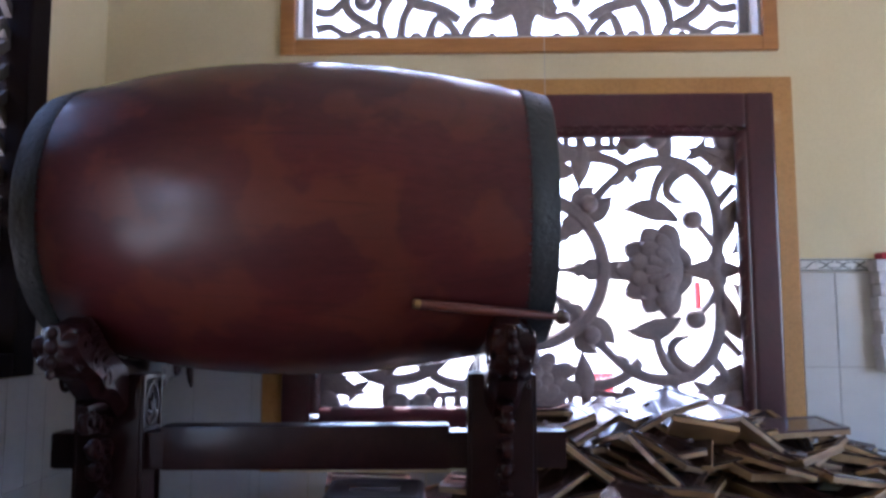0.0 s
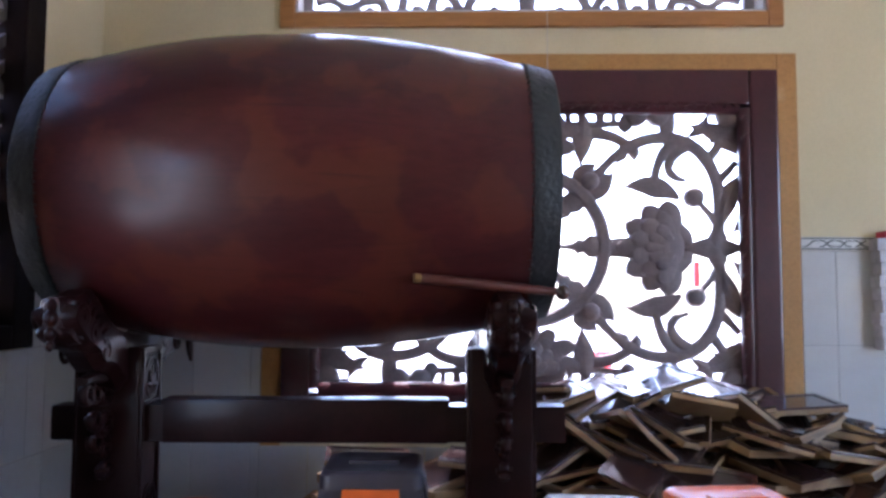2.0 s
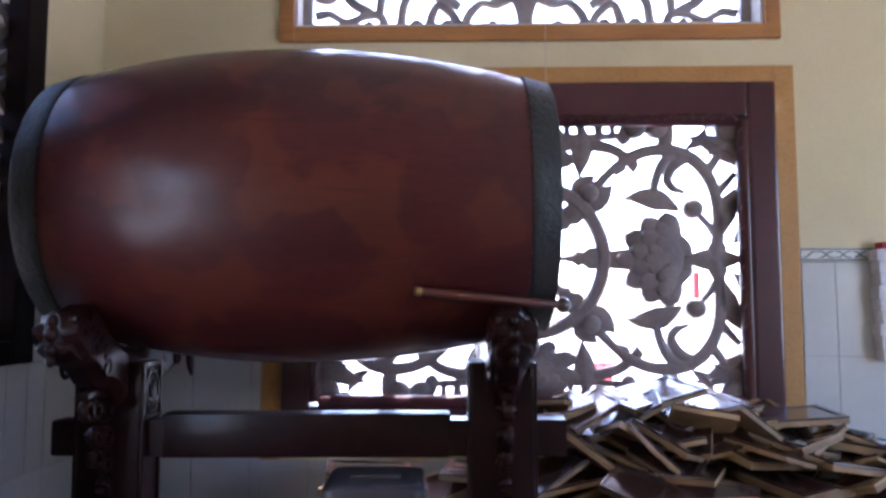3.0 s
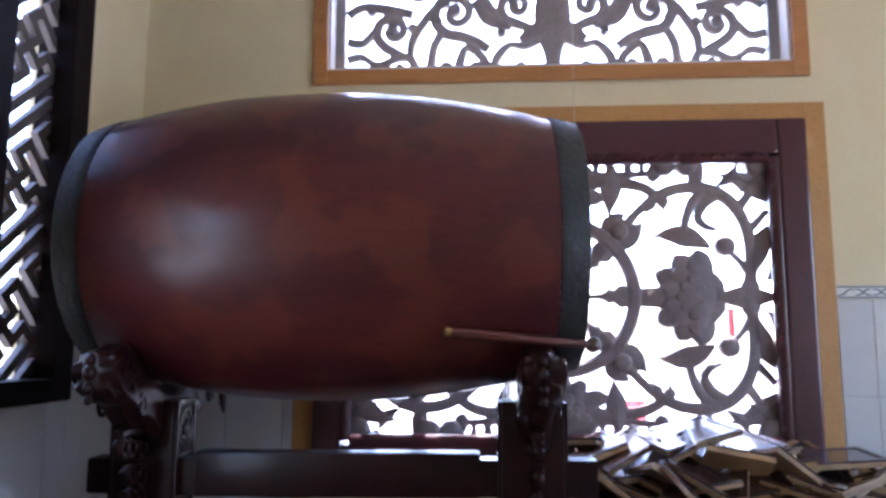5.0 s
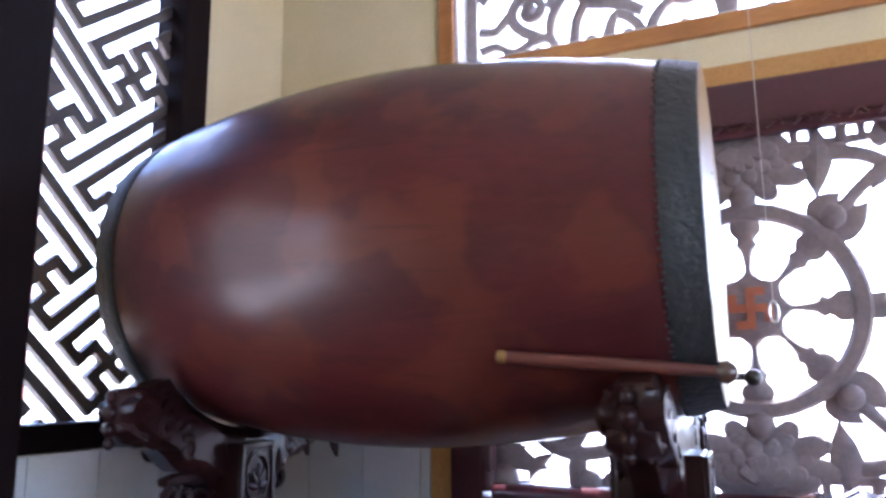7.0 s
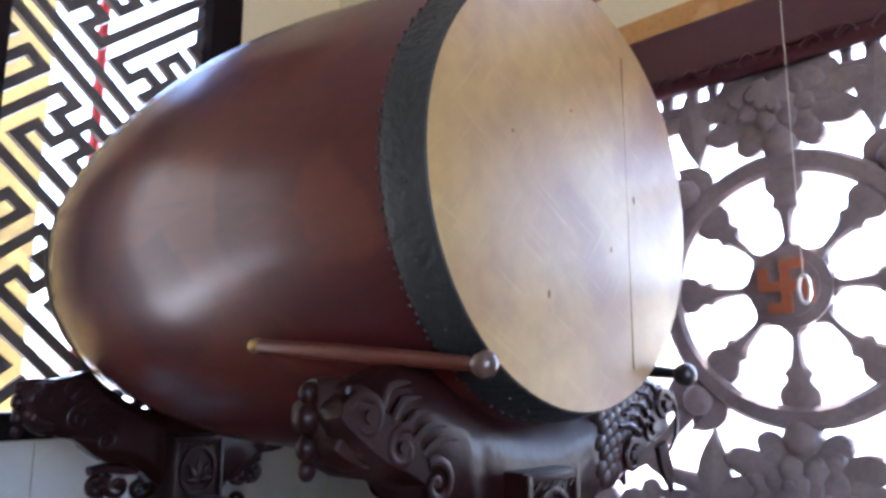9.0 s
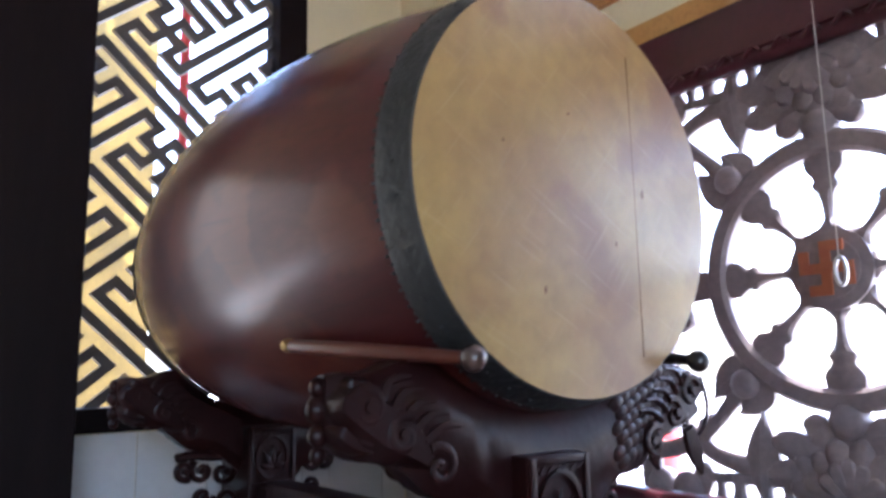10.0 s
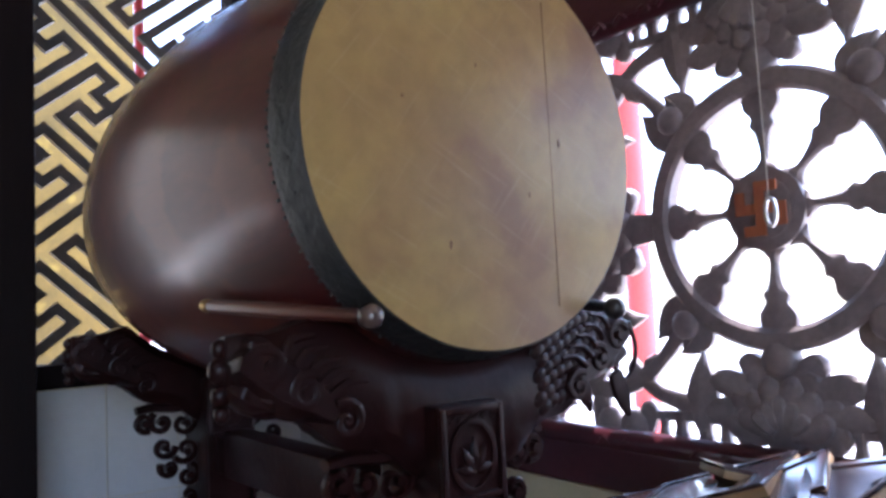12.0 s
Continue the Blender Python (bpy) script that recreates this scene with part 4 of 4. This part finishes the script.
def plaque(m, size, dark=False):
    w, d, t = size
    if size not in plaque_mesh:
        made = []
        for name, bm in (("board", boxes((-w, w, -d, d, 0, t - 0.006), bevel=0.003)), ("rim", None), ("face", boxes((-w + 0.022, w - 0.022, -d + 0.022, d - 0.022, t - 0.0055, t - 0.001)))):
            if name == "rim":
                bm = bmesh.new()
                e = 0.021
                for q in ((-w, w, -d, -d + e), (-w, w, d - e, d), (-w, -w + e, -d + e, d - e), (w - e, w, -d + e, d - e)):
                    box(bm, *q, t - 0.0058, t + 0.003, 0.002)
            me = bpy.data.meshes.new(name)
            bm.to_mesh(me)
            bm.free()
            made.append((name, me))
        plaque_mesh[size] = made
    ob = thing("wooden_plaque", m, "discarded brown plaque with pale raw wooden edges in a heap", "plaque", "heap of plaques")
    face = 0.2 if dark else rng.random()
    for name, me in plaque_mesh[size]:
        c = new(name, me)
        c.parent = ob
        if not me.materials:
            me.materials.append(FRAMEWOOD)
        if name == "face":
            c.material_slots[0].link = "OBJECT"
            c.material_slots[0].material = FRAMEFACE if face < 0.86 else FRAMEBACK
        if name == "rim" and face < 0.5:
            c.material_slots[0].link = "OBJECT"
            c.material_slots[0].material = FRAMEFACE
    return ob


SIZES = [(0.125, 0.09, 0.022), (0.165, 0.115, 0.026), (0.145, 0.10, 0.034)]
for cx, cy, top in ((-0.74, 3.12, 0.74), (-0.36, 3.10, 0.72), (-0.02, 3.06, 0.92), (0.32, 3.10, 1.0), (0.66, 3.12, 1.0), (0.98, 3.10, 0.95), (1.30, 3.10, 0.84), (0.14, 2.84, 0.82), (0.50, 2.82, 0.84), (0.86, 2.84, 0.80), (1.20, 2.80, 0.72), (1.58, 3.06, 0.62), (0.70, 2.62, 0.62), (1.06, 2.58, 0.60)):
    z = 0.0
    while z < top - 0.03:
        size = SIZES[2] if z < 0.3 else SIZES[rng.randrange(3)]
        loose = min(1, z / top) ** 2
        plaque(pose(cx + rng.uniform(-0.03, 0.03) * (1 + loose), cy + rng.uniform(-0.02, 0.02), z, rng.uniform(-13, 13) * loose, rng.uniform(-15, 15) * loose, rng.uniform(-25 - 60 * loose, 25 + 60 * loose)), size)
        z += size[2] + 0.003 + 0.012 * loose
# tilted ones lying over the top
for x, y, z, rx, ry, rz, k in ((0.43, 3.0, 1.06, 8, -11, 22, 1), (0.03, 3.02, 0.985, 6, -19, 12, 1), (0.19, 2.98, 1.01, 12, -26, 20, 0), (-0.15, 3.04, 0.93, -4, -14, 30, 0), (0.33, 2.92, 1.0, 16, -30, -14, 0), (0.1, 3.12, 1.0, -6, 14, 50, 0), (0.62, 3.06, 0.99, 10, -14, 24, 1), (0.42, 2.86, 0.90, 24, 22, -28, 1), (0.24, 3.04, 0.96, 5, -25, 40, 0), (0.08, 3.02, 0.88, -8, 30, 70, 0), (0.98, 3.06, 0.97, 4, -3, 4, 1), (1.22, 3.0, 0.87, 3, 8, -18, 2), (1.10, 2.88, 0.83, 6, 9, 14, 1), (0.76, 2.86, 0.86, 14, 6, 30, 2), (0.30, 2.72, 0.80, 20, -18, 55, 0), (0.52, 2.66, 0.74, 32, 10, -12, 1), (1.42, 2.92, 0.70, 8, 18, -24, 1), (1.30, 2.66, 0.62, 12, 14, -32, 1), (0.02, 2.84, 0.80, 6, -30, 20, 0), (0.34, 3.1, 0.97, -6, 18, -50, 0), (0.80, 3.14, 0.98, -10, 4, 60, 0), (-0.66, 3.06, 0.755, 2, 3, 8, 1), (-0.2, 3.04, 0.75, 2, 4, -12, 1), (0.14, 2.98, 0.93, 35, 10, 10, 0), (0.46, 3.0, 0.99, 12, 28, 15, 0)):
    plaque(pose(x, y, z, rx, ry, rz), SIZES[k], True)
for i in range(46):
    x = rng.uniform(-0.02, 1.35)
    y = rng.uniform(2.78, 3.2)
    z = 0.84 + 0.11 * math.sin(max(0, min(1, x / 1.2)) * math.pi) - 0.25 * max(0, 3.0 - y) - 0.2 * max(0, x - 1.1)
    plaque(pose(x, y, z, rng.uniform(-32, 32), rng.uniform(-38, 38), rng.uniform(0, 180)), SIZES[rng.choice((0, 0, 1))], rng.random() < 0.8)

# ---------------------------------------------------------------- calendar block on the wall
cal = thing("wall_calendar", pose(1.60, WY - 0.012, 1.4), "thick white tear-off calendar block hanging on the tiled wall", "calendar")
for i in range(9):
    bm = bmesh.new()
    z1 = 0.25 - 0.052 * i
    box(bm, -0.16 + 0.006 * (i % 3), 0.2, -0.07 - 0.004 * (i % 2), -0.001, z1 - 0.05, z1, 0.004)
    part("sheet_block", bm, PAPER, cal)
bm = bmesh.new()
box(bm, -0.13, 0.2, -0.066, -0.001, 0.252, 0.28, 0.003)
part("top_strip", bm, REDPAPER, cal, "red binding strip")
bm = bmesh.new()
for i in range(9):
    z1 = 0.25 - 0.052 * i
    box(bm, -0.10, 0.15, -0.0755, -0.0742, z1 - 0.03, z1 - 0.024)
part("print_lines", bm, GREYINK, cal, "grey lines of print")

# ---------------------------------------------------------------- wall tiles, last
TW, TH, G = 0.25, 0.40, 0.003


def tile_field(name, axis, lo, hi, skip, offset):
    """White tiles below the border strip, each one a part; a border strip with a glazed braid above."""
    field = thing(name, pose(0, 0, 0), "white glazed wall tiles with a patterned border strip", "tiling", kind="structure")

    def put(bmx, u0, u1, z0, z1, d0, d1, bev=0.0):
        if axis == "y":
            box(bmx, u0, u1, WY - d1, WY - d0, z0, z1, bev)
        else:
            box(bmx, WX + d0, WX + d1, u0, u1, z0, z1, bev)

    bm = bmesh.new()
    cache = {}
    u = lo + offset - TW
    while u < hi:
        a, b = max(u, lo), min(u + TW, hi)
        for r in range(4):
            z0, z1 = r * TH, (r + 1) * TH
            spans = [(a, b, z0, z1)]
            for s0, s1, q0, q1 in skip:
                new_spans = []
                for c0, c1, w0, w1 in spans:
                    if s1 <= c0 or s0 >= c1 or q1 <= w0 or q0 >= w1:
                        new_spans.append((c0, c1, w0, w1))
                        continue
                    if c0 < s0:
                        new_spans.append((c0, s0, w0, w1))
                    if c1 > s1:
                        new_spans.append((s1, c1, w0, w1))
                    if w0 < q0:
                        new_spans.append((max(c0, s0), min(c1, s1), w0, q0))
                spans = new_spans
            for c0, c1, w0, w1 in spans:
                if c1 - c0 < 0.02 or w1 - w0 < 0.02:
                    continue
                key = (round(c1 - c0, 3), round(w1 - w0, 3))
                if key not in cache:
                    tb = bmesh.new()
                    k0, k1 = key[0] - G, key[1] - G
                    if axis == "y":
                        box(tb, 0, k0, -0.008, 0, 0, k1, 0.0015)
                    else:
                        box(tb, 0, 0.008, 0, k0, 0, k1, 0.0015)
                    me = bpy.data.meshes.new("tile")
                    tb.to_mesh(me)
                    tb.free()
                    me.materials.append(TILE)
                    cache[key] = me
                o = new("tile", cache[key])
                o.parent = field
                o.location = (c0, WY - 0.003, w0) if axis == "y" else (WX + 0.003, c0, w0)
        u += TW
    gaps = [(lo, hi)]
    for s0, s1, q0, q1 in skip:
        gaps = [g for c0, c1 in gaps for g in (((c0, min(c1, s0)), (max(c0, s1), c1)) if q1 > 1.6 and s0 < c1 and s1 > c0 else ((c0, c1),)) if g[1] - g[0] > 0.01]
    bm = bmesh.new()
    for c0, c1 in gaps:
        put(bm, c0, c1, 0, 1.6, 0.0, 0.003)
    part("grout", bm, GROUT, field)
    for c0, c1 in gaps:
        bm = bmesh.new()
        put(bm, c0, c1, 1.602, 1.66, 0.0, 0.012, 0.002)
        strip = part("border_strip", bm, BORDER, field, "white glazed border strip")
        put_bm = bmesh.new()
        put(put_bm, c0, c1, 1.605, 1.612, 0.0115, 0.0135)
        put(put_bm, c0, c1, 1.650, 1.657, 0.0115, 0.0135)
        k = int((c1 - c0) / 0.07)
        pl = (lambda a, b, w: (a, WY - 0.013 + w * 0.3, b)) if axis == "y" else (lambda a, b, w: (WX + 0.013 - w * 0.3, a, b))
        for i in range(k):
            s = c0 + (i + 0.5) * (c1 - c0) / k
            for h in (-1, 1):
                carve(put_bm, [(s - 0.034, 1.631 - h * 0.012, 0.003), (s - 0.012, 1.631 - h * 0.010, 0.0045), (s + 0.012, 1.631 + h * 0.010, 0.0045), (s + 0.034, 1.631 + h * 0.012, 0.003)], 0.008, pl, n=3, sides=4)
        part("braid", put_bm, BORDER_DARK, strip, "dark grey-green glazed braid pattern")
    return field


tile_field("trim_north_tiles", "y", WX + 0.012, EX, [(-1.157, 1.157, 0.76, 9)], 0.19)
tile_field("trim_west_tiles", "x", 1.89, WY - 0.012, [(1.89, 2.831, 1.199, 9)], 0.06)
